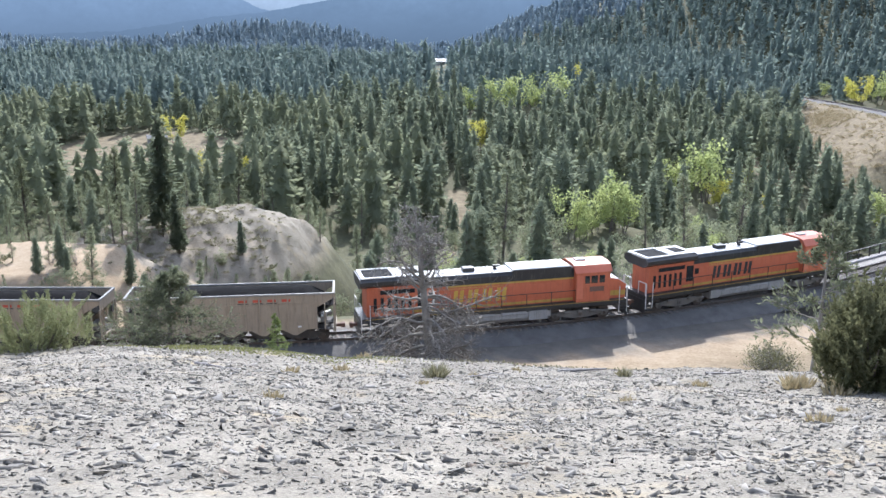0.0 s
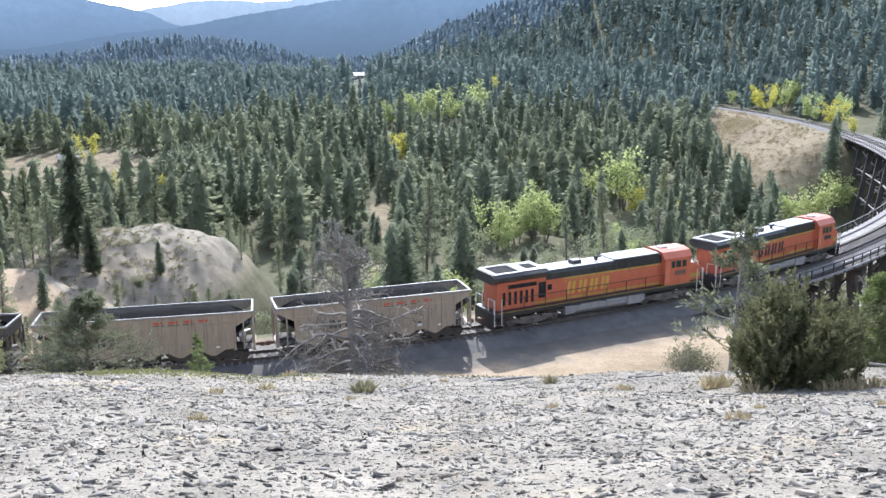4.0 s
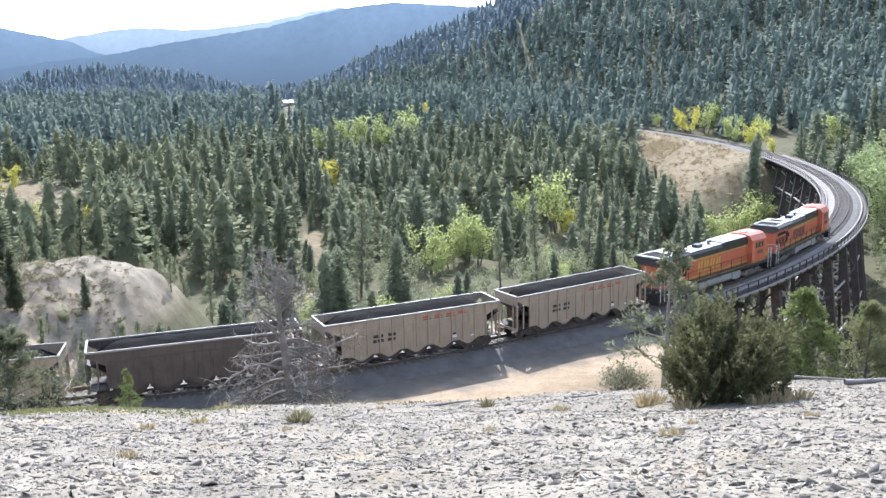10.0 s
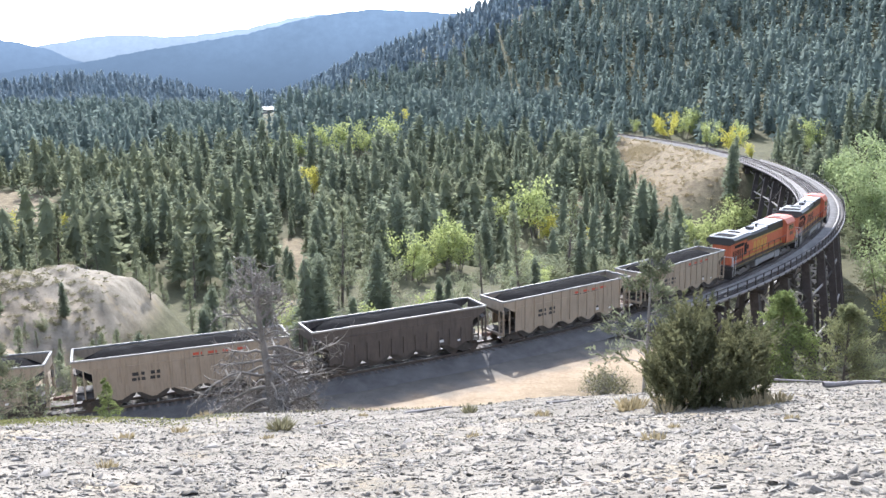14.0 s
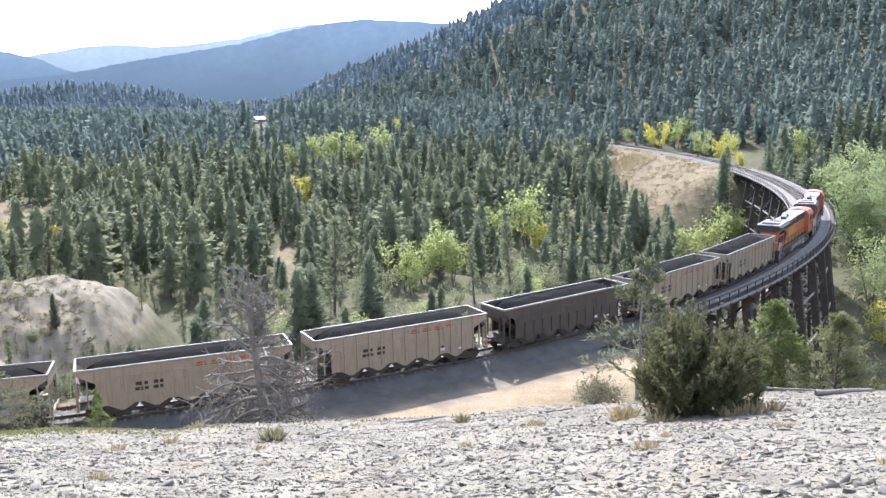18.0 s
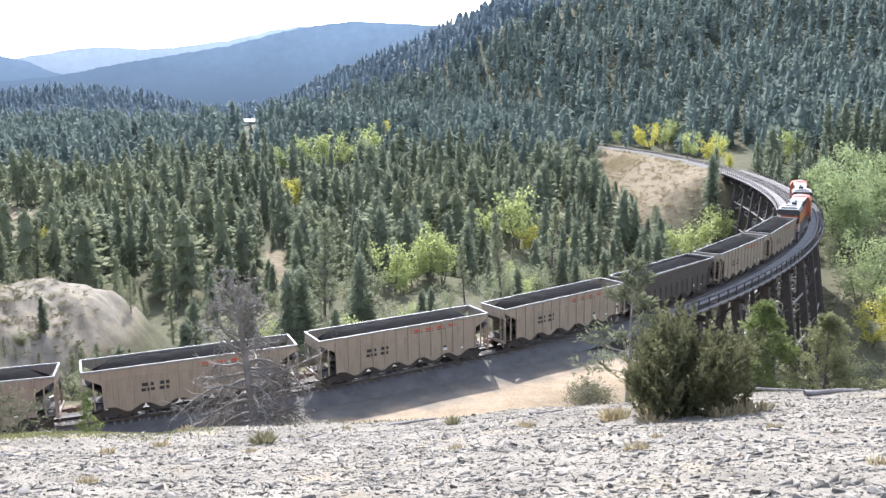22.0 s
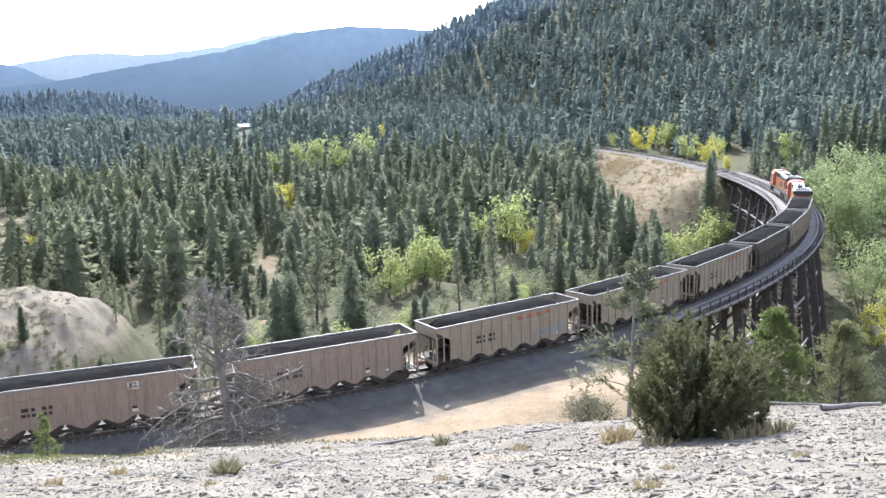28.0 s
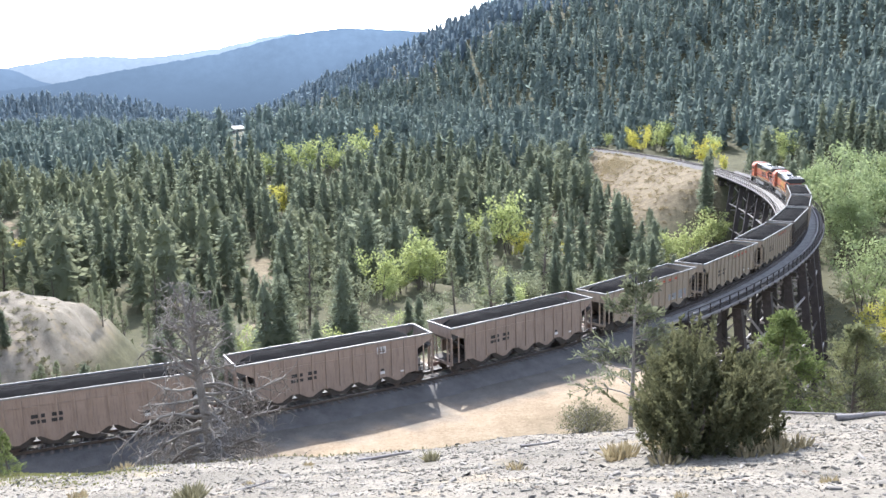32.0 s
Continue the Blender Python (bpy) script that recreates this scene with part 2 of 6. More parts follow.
NEEDLES = foliage("needles_dark", (0.152, 0.174, 0.116), (0.285, 0.312, 0.212), 0.57)
NEEDLES_GREY = foliage("needles_grey_green", (0.178, 0.195, 0.122), (0.310, 0.328, 0.208), 0.55)
# far and hillside needles are bluish: distance haze put into their base colour
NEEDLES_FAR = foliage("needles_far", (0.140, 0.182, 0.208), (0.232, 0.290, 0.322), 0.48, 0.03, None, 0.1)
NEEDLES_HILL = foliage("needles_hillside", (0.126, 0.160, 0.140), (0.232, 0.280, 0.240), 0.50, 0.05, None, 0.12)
GREY_PINE = foliage("grey_pine_needles", (0.115, 0.125, 0.075), (0.235, 0.25, 0.155), 0.5, 0.8)
JUNIPER = foliage("juniper_sprays", (0.070, 0.076, 0.040), (0.205, 0.20, 0.105), 0.45, 1.2)
FIR_BRIGHT = foliage("needles_bright", (0.11, 0.14, 0.05), (0.27, 0.32, 0.12), 0.5, 0.8)
ASPEN = foliage("aspen_leaves", (0.30, 0.345, 0.13), (0.49, 0.53, 0.235), 0.52, 0.25)
ASPEN_YELLOW = foliage("aspen_leaves_yellow", (0.40, 0.385, 0.08), (0.62, 0.57, 0.15), 0.5, 0.3)
COTTONWOOD = foliage("cottonwood_leaves", (0.24, 0.29, 0.135), (0.40, 0.46, 0.235), 0.5, 0.2)
WILLOW = foliage("willow_leaves", (0.19, 0.205, 0.125), (0.33, 0.345, 0.215), 0.5, 0.2)
BARK = surface("bark", (0.07, 0.055, 0.045), (0.19, 0.16, 0.135), 3, 30, 0.9, relief=0.02)
BARE_WOOD = surface("bare_grey_wood", (0.16, 0.145, 0.135), (0.34, 0.315, 0.30), 2, 20, 0.85, relief=0.01)
SAGE_LEAF = foliage("sage_leaves", (0.14, 0.135, 0.075), (0.27, 0.26, 0.155), 0.35, 1.5)
OLIVE = foliage("olive_needles", (0.16, 0.17, 0.085), (0.31, 0.32, 0.165), 0.5, 0.8)
DEAD_WOOD = surface("dead_grey_wood", (0.12, 0.107, 0.092), (0.31, 0.28, 0.245), 2, 20, 0.85, relief=0.01)
TIMBER = surface("creosoted_timber", (0.022, 0.018, 0.016), (0.075, 0.062, 0.052), 0.7, 9, 0.8, relief=0.02, vary=0.2)
TIE = surface("tie_wood", (0.06, 0.05, 0.045), (0.16, 0.14, 0.125), 2, 18, 0.85, relief=0.01, vary=0.25)
DECK_TOP = surface("deck_ballast", (0.13, 0.12, 0.11), (0.30, 0.28, 0.255), 0.9, 14, 0.9, relief=0.04)
RAIL = surface("rail_steel", (0.055, 0.045, 0.04), (0.15, 0.125, 0.11), 2, 20, 0.38, 0.7, relief=0.002)
BALLAST = surface("ballast", (0.065, 0.06, 0.056), (0.165, 0.155, 0.145), 0.8, 16, 0.9, relief=0.04)


# ---- building helpers ----
def mesh_from(name, verts, faces, material=None, smooth=False):
    """A mesh from arrays of corners and triangles or quads."""
    me = bpy.data.meshes.new(name)
    verts, faces = np.asarray(verts, np.float32), np.asarray(faces, np.int32)
    k = faces.shape[1]
    me.vertices.add(len(verts))
    me.vertices.foreach_set("co", verts.ravel())
    me.loops.add(faces.size)
    me.loops.foreach_set("vertex_index", faces.ravel())
    me.polygons.add(len(faces))
    me.polygons.foreach_set("loop_start", np.arange(0, faces.size, k, dtype=np.int32))
    if smooth:
        me.polygons.foreach_set("use_smooth", np.ones(len(faces), bool))
    me.update(calc_edges=True)
    if material:
        me.materials.append(material)
    return me


# ---- ground ----
def ground_material():
    mat = bpy.data.materials.new("mountain_ground")
    nt = nodes_of(mat)
    at = place_of(nt)
    cover = nt.nodes.new("ShaderNodeAttribute")
    cover.attribute_name = "cover"
    sep = nt.nodes.new("ShaderNodeSeparateColor")
    nt.links.new(cover.outputs["Color"], sep.inputs[0])
    big, mid, fine, grit = (noise_of(nt, k, 4, 0.65, at) for k in (0.06, 0.6, 4.0, 22.0))
    floor = ramp_of(nt, mix_of(nt, 0.5, mid, fine), ((0.3, (0.05, 0.05, 0.03)), (0.55, (0.10, 0.095, 0.05)), (0.75, (0.17, 0.15, 0.085))))
    tan = ramp_of(nt, mix_of(nt, 0.5, mix_of(nt, 0.5, big, mid), mix_of(nt, 0.5, fine, grit)), ((0.38, (0.20, 0.143, 0.088)), (0.5, (0.335, 0.252, 0.165)), (0.62, (0.44, 0.355, 0.255))))
    pale = ramp_of(nt, mix_of(nt, 0.55, mid, grit), ((0.36, (0.092, 0.081, 0.065)), (0.5, (0.212, 0.189, 0.152)), (0.64, (0.326, 0.291, 0.235))))
    pale = mix_of(nt, spot(nt, noise_of(nt, 0.35, 4, 0.7, at), 0.56, 0.72), pale, (0.30, 0.24, 0.15))
    dry = ramp_of(nt, mix_of(nt, 0.5, mid, fine), ((0.36, (0.085, 0.066, 0.043)), (0.5, (0.19, 0.148, 0.09)), (0.64, (0.29, 0.232, 0.145))))
    c = mix_of(nt, sep.outputs[0], floor, tan)
    c = mix_of(nt, sep.outputs[1], c, pale)
    c = mix_of(nt, sep.outputs[2], c, dry)
    # grey stones beside the line, darkened to hold the train's shadow as well
    loose = nt.nodes.new("ShaderNodeAttribute")
    loose.attribute_name = "gravel"
    gravel = ramp_of(nt, mix_of(nt, 0.6, mid, grit), ((0.3, (0.070, 0.063, 0.054)), (0.5, (0.130, 0.118, 0.101)), (0.7, (0.205, 0.187, 0.162))))
    c = mix_of(nt, loose.outputs["Fac"], c, gravel)
    finish(nt, c, 0.92, 0, mix_of(nt, 0.5, fine, grit), 0.06, 0.7, 0.2)
    return mat


def build_ground():
    az = np.radians(np.concatenate([np.arange(-180, -46, 6.0), np.arange(-46, 36, 0.22), np.arange(36, 180, 6.0)]))
    r = np.concatenate([np.arange(0.6, 40, 0.4), np.geomspace(40, 330, 210), np.geomspace(340, 4500, 70)])
    a, d = np.meshgrid(az, r)
    x, y = d * np.sin(a), d * np.cos(a)
    z = ground_height(x, y)
    s, n = off_track(x, y)
    tan = ease(-24, -6, n) * ease(6.5, 4.0, n) * ease(40, 26, s)
    tan = np.maximum(tan, (np.abs(n - 17) < 13) & (x < -36) & (x > -100) & (s < 20))
    near_hill = np.abs(z - scree_height(x, y)) < 0.5
    pale = np.where(near_hill & (n < -6) & (d < 80), ease(-7, -14, n + 1.2 * wavy(x, y, 2.5, 7)), 0)
    tan = np.maximum(tan, 0.5 * ((np.abs(x + 42) < 15) & (np.abs(y - 89) < 16)) * ease(-5, -2.5, z))
    pale = np.maximum(pale, 0.75 * ease(-5, -2.0, z) * (np.abs(x + 42) < 15) * (np.abs(y - 89) < 16))
    dry = ease(165, 185, s) * ease(2, 5, n) * ease(60, 40, n) * ease(370, 340, s)
    dry = np.maximum(dry, (bump(x, y, -124, 212, 24, 32, 25, 2) > 0.3) * 0.9)
    dry = np.maximum(dry, 0.85 * (np.abs(x + 0.19 * y - 0.9 * np.sin(y * 0.05)) < 2.4) * (y > 120) * (y < 205))
    verts = np.stack([x, y, z], -1).reshape(-1, 3)
    rows, cols = a.shape
    i = np.arange(rows - 1)[:, None] * cols
    j = np.arange(cols)[None, :]
    k = (j + 1) % cols
    quads = np.stack([i + j, i + k, i + cols + k, i + cols + j], -1).reshape(-1, 4)[:, ::-1]
    middle = len(verts)
    verts = np.concatenate([verts, [[0, 0, FOOT]]])
    fan = np.array([[middle, (c + 1) % cols, c, c] for c in range(cols)])
    me = mesh_from("ground", verts, np.concatenate([quads, fan]), ground_material(), True)
    me.validate()
    layer = me.color_attributes.new("cover", "FLOAT_COLOR", "POINT")
    data = np.ones((len(verts), 4), np.float32)
    data[:middle, 0], data[:middle, 1], data[:middle, 2] = tan.ravel(), pale.ravel(), dry.ravel()
    data[middle:, :3] = (0, 1, 0)
    layer.data.foreach_set("color", data.ravel())
    # mask of the darkened lane, out to about the edge of the train's shadow
    gravel = ease(-8.0, -4.6, n + 1.2 * wavy(x, y, 2.0, 9.0) + 0.8 * wavy(x, y, 0.7, 3.0)) * ease(5.5, 3.5, n) * ease(34, 24, s)
    lane = me.attributes.new("gravel", "FLOAT", "POINT")
    lane.data.foreach_set("value", np.concatenate([gravel.ravel(), [0.0]]).astype(np.float32))
    tagged(new("ground", me), "bare rocky hillside, railway bench and wooded valley floor", "ground", kind="structure")


build_ground()


# ---- distance: blue mountain ridges, far behind everything ----
def far_ridge(name, dist, outline, colour, label):
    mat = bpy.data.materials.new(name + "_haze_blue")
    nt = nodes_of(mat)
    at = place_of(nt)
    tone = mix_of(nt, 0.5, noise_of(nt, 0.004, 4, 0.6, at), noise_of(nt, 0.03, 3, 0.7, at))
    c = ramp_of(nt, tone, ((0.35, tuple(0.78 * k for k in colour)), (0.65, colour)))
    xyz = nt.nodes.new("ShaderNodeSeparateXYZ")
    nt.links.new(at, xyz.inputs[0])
    # haze painted in: half the brightness low down, full blue towards the crest
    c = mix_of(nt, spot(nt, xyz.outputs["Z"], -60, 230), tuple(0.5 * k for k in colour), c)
    # the ridge glows in this colour and takes no light
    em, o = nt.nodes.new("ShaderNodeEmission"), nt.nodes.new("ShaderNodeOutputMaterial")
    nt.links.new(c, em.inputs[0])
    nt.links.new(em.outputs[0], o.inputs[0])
    az = np.arange(-62, 42, 0.12)
    rise = np.interp(az, [a for a, _ in outline], [b for _, b in outline]) + 0.0007 * wavy(az, az * 0, 0.35, 1.0) + 0.0004 * wavy(az, az * 0, 0.09, 2.0)
    a = np.radians(az)
    v = np.concatenate([np.stack([dist * np.sin(a), dist * np.cos(a), EYE[2] + dist * rise], -1), np.stack([dist * 0.86 * np.sin(a), dist * 0.86 * np.cos(a), 0 * a - 420], -1)])
    n = len(az)
    i = np.arange(n - 1)
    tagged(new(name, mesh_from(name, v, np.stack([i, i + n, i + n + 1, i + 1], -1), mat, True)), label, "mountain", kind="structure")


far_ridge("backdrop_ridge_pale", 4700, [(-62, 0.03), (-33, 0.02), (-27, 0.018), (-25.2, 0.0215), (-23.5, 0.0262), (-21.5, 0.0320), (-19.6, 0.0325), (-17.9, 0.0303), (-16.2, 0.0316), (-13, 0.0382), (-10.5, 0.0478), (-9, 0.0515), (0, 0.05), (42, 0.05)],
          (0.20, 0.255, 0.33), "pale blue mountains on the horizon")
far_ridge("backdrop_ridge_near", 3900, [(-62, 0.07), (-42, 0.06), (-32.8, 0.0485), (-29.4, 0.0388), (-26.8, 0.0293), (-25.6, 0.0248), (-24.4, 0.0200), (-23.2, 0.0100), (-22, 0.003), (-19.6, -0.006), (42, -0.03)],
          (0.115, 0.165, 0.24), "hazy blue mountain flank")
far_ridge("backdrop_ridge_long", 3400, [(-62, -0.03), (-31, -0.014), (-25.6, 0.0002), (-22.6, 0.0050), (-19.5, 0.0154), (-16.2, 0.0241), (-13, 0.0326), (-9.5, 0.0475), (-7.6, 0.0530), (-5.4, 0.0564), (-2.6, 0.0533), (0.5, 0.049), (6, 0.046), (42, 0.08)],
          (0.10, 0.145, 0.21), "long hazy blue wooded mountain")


# ---- small builders ----
def part(name, bm, material, parent=None, label="", smooth=False):
    """Links a bmesh as one mesh object under a thing or a part."""
    me = bpy.data.meshes.new(name)
    bm.normal_update()
    bm.to_mesh(me)
    bm.free()
    if smooth:
        me.polygons.foreach_set("use_smooth", np.ones(len(me.polygons), bool))
    me.materials.append(material)
    ob = new(name, me)
    ob.parent = parent
    if label:
        ob["label"] = label
    return ob


def twin(ob, m, parent=None):
    """Another part on the same mesh, at pose m."""
    o = new(ob.name.split(".")[0], ob.data)
    o.parent = parent or ob.parent
    o.matrix_basis = m
    return o


def boxes(*list_of, bevel=0.0):
    """A bmesh of boxes, each given by its low and high corner."""
    bm = bmesh.new()
    for a, b in list_of:
        m = Matrix.Translation([(p + q) / 2 for p, q in zip(a, b)]) @ Matrix.Diagonal([*(abs(q - p) for p, q in zip(a, b)), 1])
        bmesh.ops.create_cube(bm, size=1, matrix=m)
    if bevel:
        bmesh.ops.bevel(bm, geom=list(bm.edges), offset=bevel, segments=1, affect="EDGES")
    return bm


def beam(bm, a, b, w, h=None):
    """Adds a square bar from a to b."""
    a, b = Vector(a), Vector(b)
    m = Matrix.Translation((a + b) / 2) @ (b - a).to_track_quat("Z", "Y").to_matrix().to_4x4() @ Matrix.Diagonal((w, h or w, (b - a).length, 1))
    bmesh.ops.create_cube(bm, size=1, matrix=m)
    return bm


def rod(bm, a, b, r, n=8, r2=None):
    """Adds a round bar from a to b."""
    a, b = Vector(a), Vector(b)
    m = Matrix.Translation((a + b) / 2) @ (b - a).to_track_quat("Z", "Y").to_matrix().to_4x4()
    bmesh.ops.create_cone(bm, cap_ends=True, segments=n, radius1=r, radius2=r if r2 is None else r2, depth=(b - a).length, matrix=m)
    return bm


def slab(outline, lo, hi, axes="xz", bm=None):
    """A plate: an outline in two axes, thick along the third from lo to hi."""
    bm = bm or bmesh.new()
    third = ({"x", "y", "z"} - set(axes)).pop()

    def at(p, q):
        d = {axes[0]: p[0], axes[1]: p[1], third: q}
        return bm.verts.new((d["x"], d["y"], d["z"]))
    low, high = [at(p, lo) for p in outline], [at(p, hi) for p in outline]
    bm.faces.new(low)
    bm.faces.new(high[::-1])
    for i in range(len(outline)):
        j = (i + 1) % len(outline)
        bm.faces.new((low[j], low[i], high[i], high[j]))
    bmesh.ops.recalc_face_normals(bm, faces=bm.faces)
    return bm


def sweep(profile, s0, s1, step=2.0, closed=True):
    """A profile of (out from the line, height) drawn along the track between two stations."""
    stations = np.arange(s0, s1 + 0.01, step)
    vs, fs, k = [], [], len(profile)
    for s in stations:
        x, y, th = on_track(s)
        vs += [(x - n * math.sin(th), y + n * math.cos(th), z + float(line_height(s))) for n, z in profile]
    for i in range(len(stations) - 1):
        for j in range(k if closed else k - 1):
            a, b = i * k + j, i * k + (j + 1) % k
            fs.append((a, b, b + k, a + k))
    me_v = np.array(vs)
    return me_v, np.array(fs)


def swept(name, profile, s0, s1, material, parent=None, step=2.0, closed=True, label=""):
    v, f = sweep(profile, s0, s1, step, closed)
    ob = new(name, mesh_from(name, v, f, material))
    ob.parent = parent
    if label:
        ob["label"] = label
    return ob


def beside(s, n, z, extra=0.0):
    """A pose on the track's line at station s, n metres out to its left, x along it."""
    x, y, th = on_track(s)
    return pose(x - n * math.sin(th), y + n * math.cos(th), z + float(line_height(s)), 0, 0, math.degrees(th) + extra)


def bar_outline(n, z, w, h):
    return [(n - w / 2, z - h / 2), (n + w / 2, z - h / 2), (n + w / 2, z + h / 2), (n - w / 2, z + h / 2)]


# ---- the line: ballast, ties and rails ----
line = tagged(new("railway_track"), "single railway track of steel rails on grey ballast and wooden ties", "railway track", kind="structure")
for a, b in ((-126, BRIDGE_A - 1), (BRIDGE_B + 1, 416)):
    swept("ballast_bed", [(-3.1, -0.85), (-1.75, -0.24), (-0.6, -0.22), (0.6, -0.22), (1.75, -0.24), (3.1, -0.85)], a, b, BALLAST, line, 2.0, False)
for side in (-0.755, 0.755):
    swept("rail", [(side - 0.07, -0.18), (side + 0.07, -0.18), (side + 0.012, -0.13), (side + 0.036, -0.05), (side + 0.036, 0.0), (side - 0.036, 0.0),
                   (side - 0.036, -0.05), (side - 0.012, -0.13)], -126, 416, RAIL, line, 2.0)
tie = part("tie", boxes(((-0.12, -1.35, -0.2), (0.12, 1.35, 0.0)), bevel=0.012), TIE, line)
tie.matrix_basis = beside(BRIDGE_A + 40, 0, -0.182)
for i in range(1, 218):
    twin(tie, beside(BRIDGE_A + 40 + 0.55 * i, 0, -0.182 + random.uniform(-0.01, 0.01), random.uniform(-0.6, 0.6)))
v, f = [], []
for i, s in enumerate(np.concatenate([np.arange(-100, BRIDGE_A + 39.5, 0.55), np.arange(BRIDGE_B + 3, 416, 0.55)])):
    m = beside(float(s), 0, -0.27)
    c = [m @ Vector((x, y, z)) for z in (-0.1, 0.085) for x, y in ((-0.12, -1.35), (0.12, -1.35), (0.12, 1.35), (-0.12, 1.35))]
    n = len(v)
    v += c
    f += [(n + 4, n + 5, n + 6, n + 7), (n, n + 1, n + 5, n + 4), (n + 1, n + 2, n + 6, n + 5), (n + 2, n + 3, n + 7, n + 6), (n + 3, n, n + 4, n + 7)]
rest = new("ties", mesh_from("ties", v, f, TIE))
rest.parent = line
tagged(rest, kind="stuff")

# ---- the trestle ----
trestle = tagged(new("trestle_bridge"), "tall curved dark timber trestle with ballasted deck and railings", "bridge", kind="structure")
swept("deck", [(-2.55, -0.55), (2.55, -0.55), (2.55, -0.30), (-2.55, -0.30)], BRIDGE_A - 2, BRIDGE_B + 2, DECK_TOP, trestle, 2.0, label="grey ballasted deck between the parapets")
for side in (-1, 1):
    swept("curb", bar_outline(side * 2.62, -0.28, 0.22, 0.30), BRIDGE_A - 2, BRIDGE_B + 2, BARE_WOOD, trestle, label="sun-bleached timber curb")
    # walkway and handrail are pale on the inner side, dark on the outer
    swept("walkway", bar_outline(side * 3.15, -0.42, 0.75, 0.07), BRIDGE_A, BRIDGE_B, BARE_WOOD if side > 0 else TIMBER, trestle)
    swept("fascia_beam", bar_outline(side * 3.5, -0.52, 0.12, 0.30), BRIDGE_A, BRIDGE_B, BARE_WOOD, trestle, label="weathered grey edge beam")
    for n in (0.75, 1.45, 2.1):
        swept("stringer", bar_outline(side * n, -1.0, 0.36, 0.85), BRIDGE_A, BRIDGE_B, TIMBER, trestle)
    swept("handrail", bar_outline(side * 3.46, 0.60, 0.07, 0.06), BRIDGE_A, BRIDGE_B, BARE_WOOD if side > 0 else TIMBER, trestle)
    swept("mid_rail", bar_outline(side * 3.46, 0.12, 0.05, 0.05), BRIDGE_A, BRIDGE_B, TIMBER, trestle)
post = part("rail_post", boxes(((-0.05, -0.05, -0.55), (0.05, 0.05, 0.62)), bevel=0.01), TIMBER, trestle)
bracket = part("bracket", boxes(((-0.11, -0.75, -0.2), (0.11, 0.75, 0.0)), bevel=0.01), TIMBER, trestle)
post.matrix_basis, bracket.matrix_basis = beside(BRIDGE_A, -3.42, 0), beside(BRIDGE_A, -2.9, -0.47)
for i in range(1, 76):
    for side in (-1, 1):
        s = BRIDGE_A + 2.08 * i + random.uniform(-0.03, 0.03)
        twin(post, beside(s, side * 3.42, 0, random.uniform(-3, 3)))
        twin(bracket, beside(s, side * 2.9, -0.47, random.uniform(-1, 1)))

STEEL_BROWN = surface("weathered_steel", (0.035, 0.027, 0.026), (0.085, 0.07, 0.068), 0.8, 8, 0.6, 0.2, relief=0.005, dirt=(0.12, 0.10, 0.09), dirt_size=0.5)
PALE_BRACE = surface("pale_brace_timber", (0.26, 0.23, 0.21), (0.46, 0.42, 0.38), 1, 14, 0.8, relief=0.01)


def bent(s, depth):
    """One cross frame of the trestle: cap, battered legs, struts and crossed braces."""
    frame_ob = new("bent")
    frame_ob.parent = trestle
    frame_ob.matrix_basis = beside(s, 0, 0)
    cap_z = -1.45
    part("cap", boxes(((-0.28, -3.3, cap_z - 0.5), (0.28, 3.3, cap_z)), bevel=0.02), TIMBER, frame_ob)
    low = -depth
    rake = 0.13 * (depth - 1.9)
    for side in (-1, 1):
        part("leg", beam(bmesh.new(), (0, side * 2.2, cap_z - 0.5), (0, side * (2.2 + rake), low), 0.75, 0.95), STEEL_BROWN, frame_ob)
    for side in (-1, 1):
        part("inner_leg", beam(bmesh.new(), (0, side * 0.75, cap_z - 0.5), (0, side * (0.75 + rake * 0.4), low), 0.42), TIMBER, frame_ob)
    tiers = max(1, int(round((depth - 2) / 5.5)))
    for k in range(tiers):
        za, zb = cap_z - 0.6 + (low - cap_z + 0.6) * k / tiers, cap_z - 0.6 + (low - cap_z + 0.6) * (k + 1) / tiers
        wa, wb = 2.2 + 0.13 * (cap_z - za), 2.2 + 0.13 * (cap_z - zb)
        for q, sgn in ((0.3, 1), (-0.3, -1)):
            bm = bmesh.new()
            part("brace", beam(bm, (q, -wa * sgn, za), (q, wb * sgn, zb), 0.1, 0.24), PALE_BRACE if (k + int(s)) % 2 else TIMBER, frame_ob)
        part("strut", beam(bmesh.new(), (0.35, -wb - 0.3, zb), (0.35, wb + 0.3, zb), 0.14, 0.28), PALE_BRACE, frame_ob)
    return frame_ob


bents = []
count = 17
for i in range(count):
    s = BRIDGE_A + 4 + (BRIDGE_B - BRIDGE_A - 8) * i / (count - 1)
    x, y, th = on_track(s)
    depth = max(3.2, float(line_height(s)) - min(ground_at(x, y), ground_at(x + 3, y), ground_at(x - 3, y)) + 0.4)
    bents.append((s, depth))
    bent(s, depth)
# lengthwise girts and braces between pairs of bents
for i in range(count - 1):
    (sa, da), (sb, db) = bents[i], bents[i + 1]
    for side in (-1, 1):
        for z in (-6.5, -12.0, -17.5):
            if z < -min(da, db) + 1:
                continue
            w = 2.2 + 0.13 * (-z - 1.45)
            a, b = beside(sa, side * w, z).translation, beside(sb, side * w, z).translation
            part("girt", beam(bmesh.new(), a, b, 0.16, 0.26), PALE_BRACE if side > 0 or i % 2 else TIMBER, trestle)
        if i % 2 == 0 and min(da, db) > 7:
            a, b = beside(sa, side * 2.3, -2.2).translation, beside(sb, side * 2.9, -6.4).translation
            part("girt", beam(bmesh.new(), a, b, 0.12, 0.22), TIMBER, trestle)


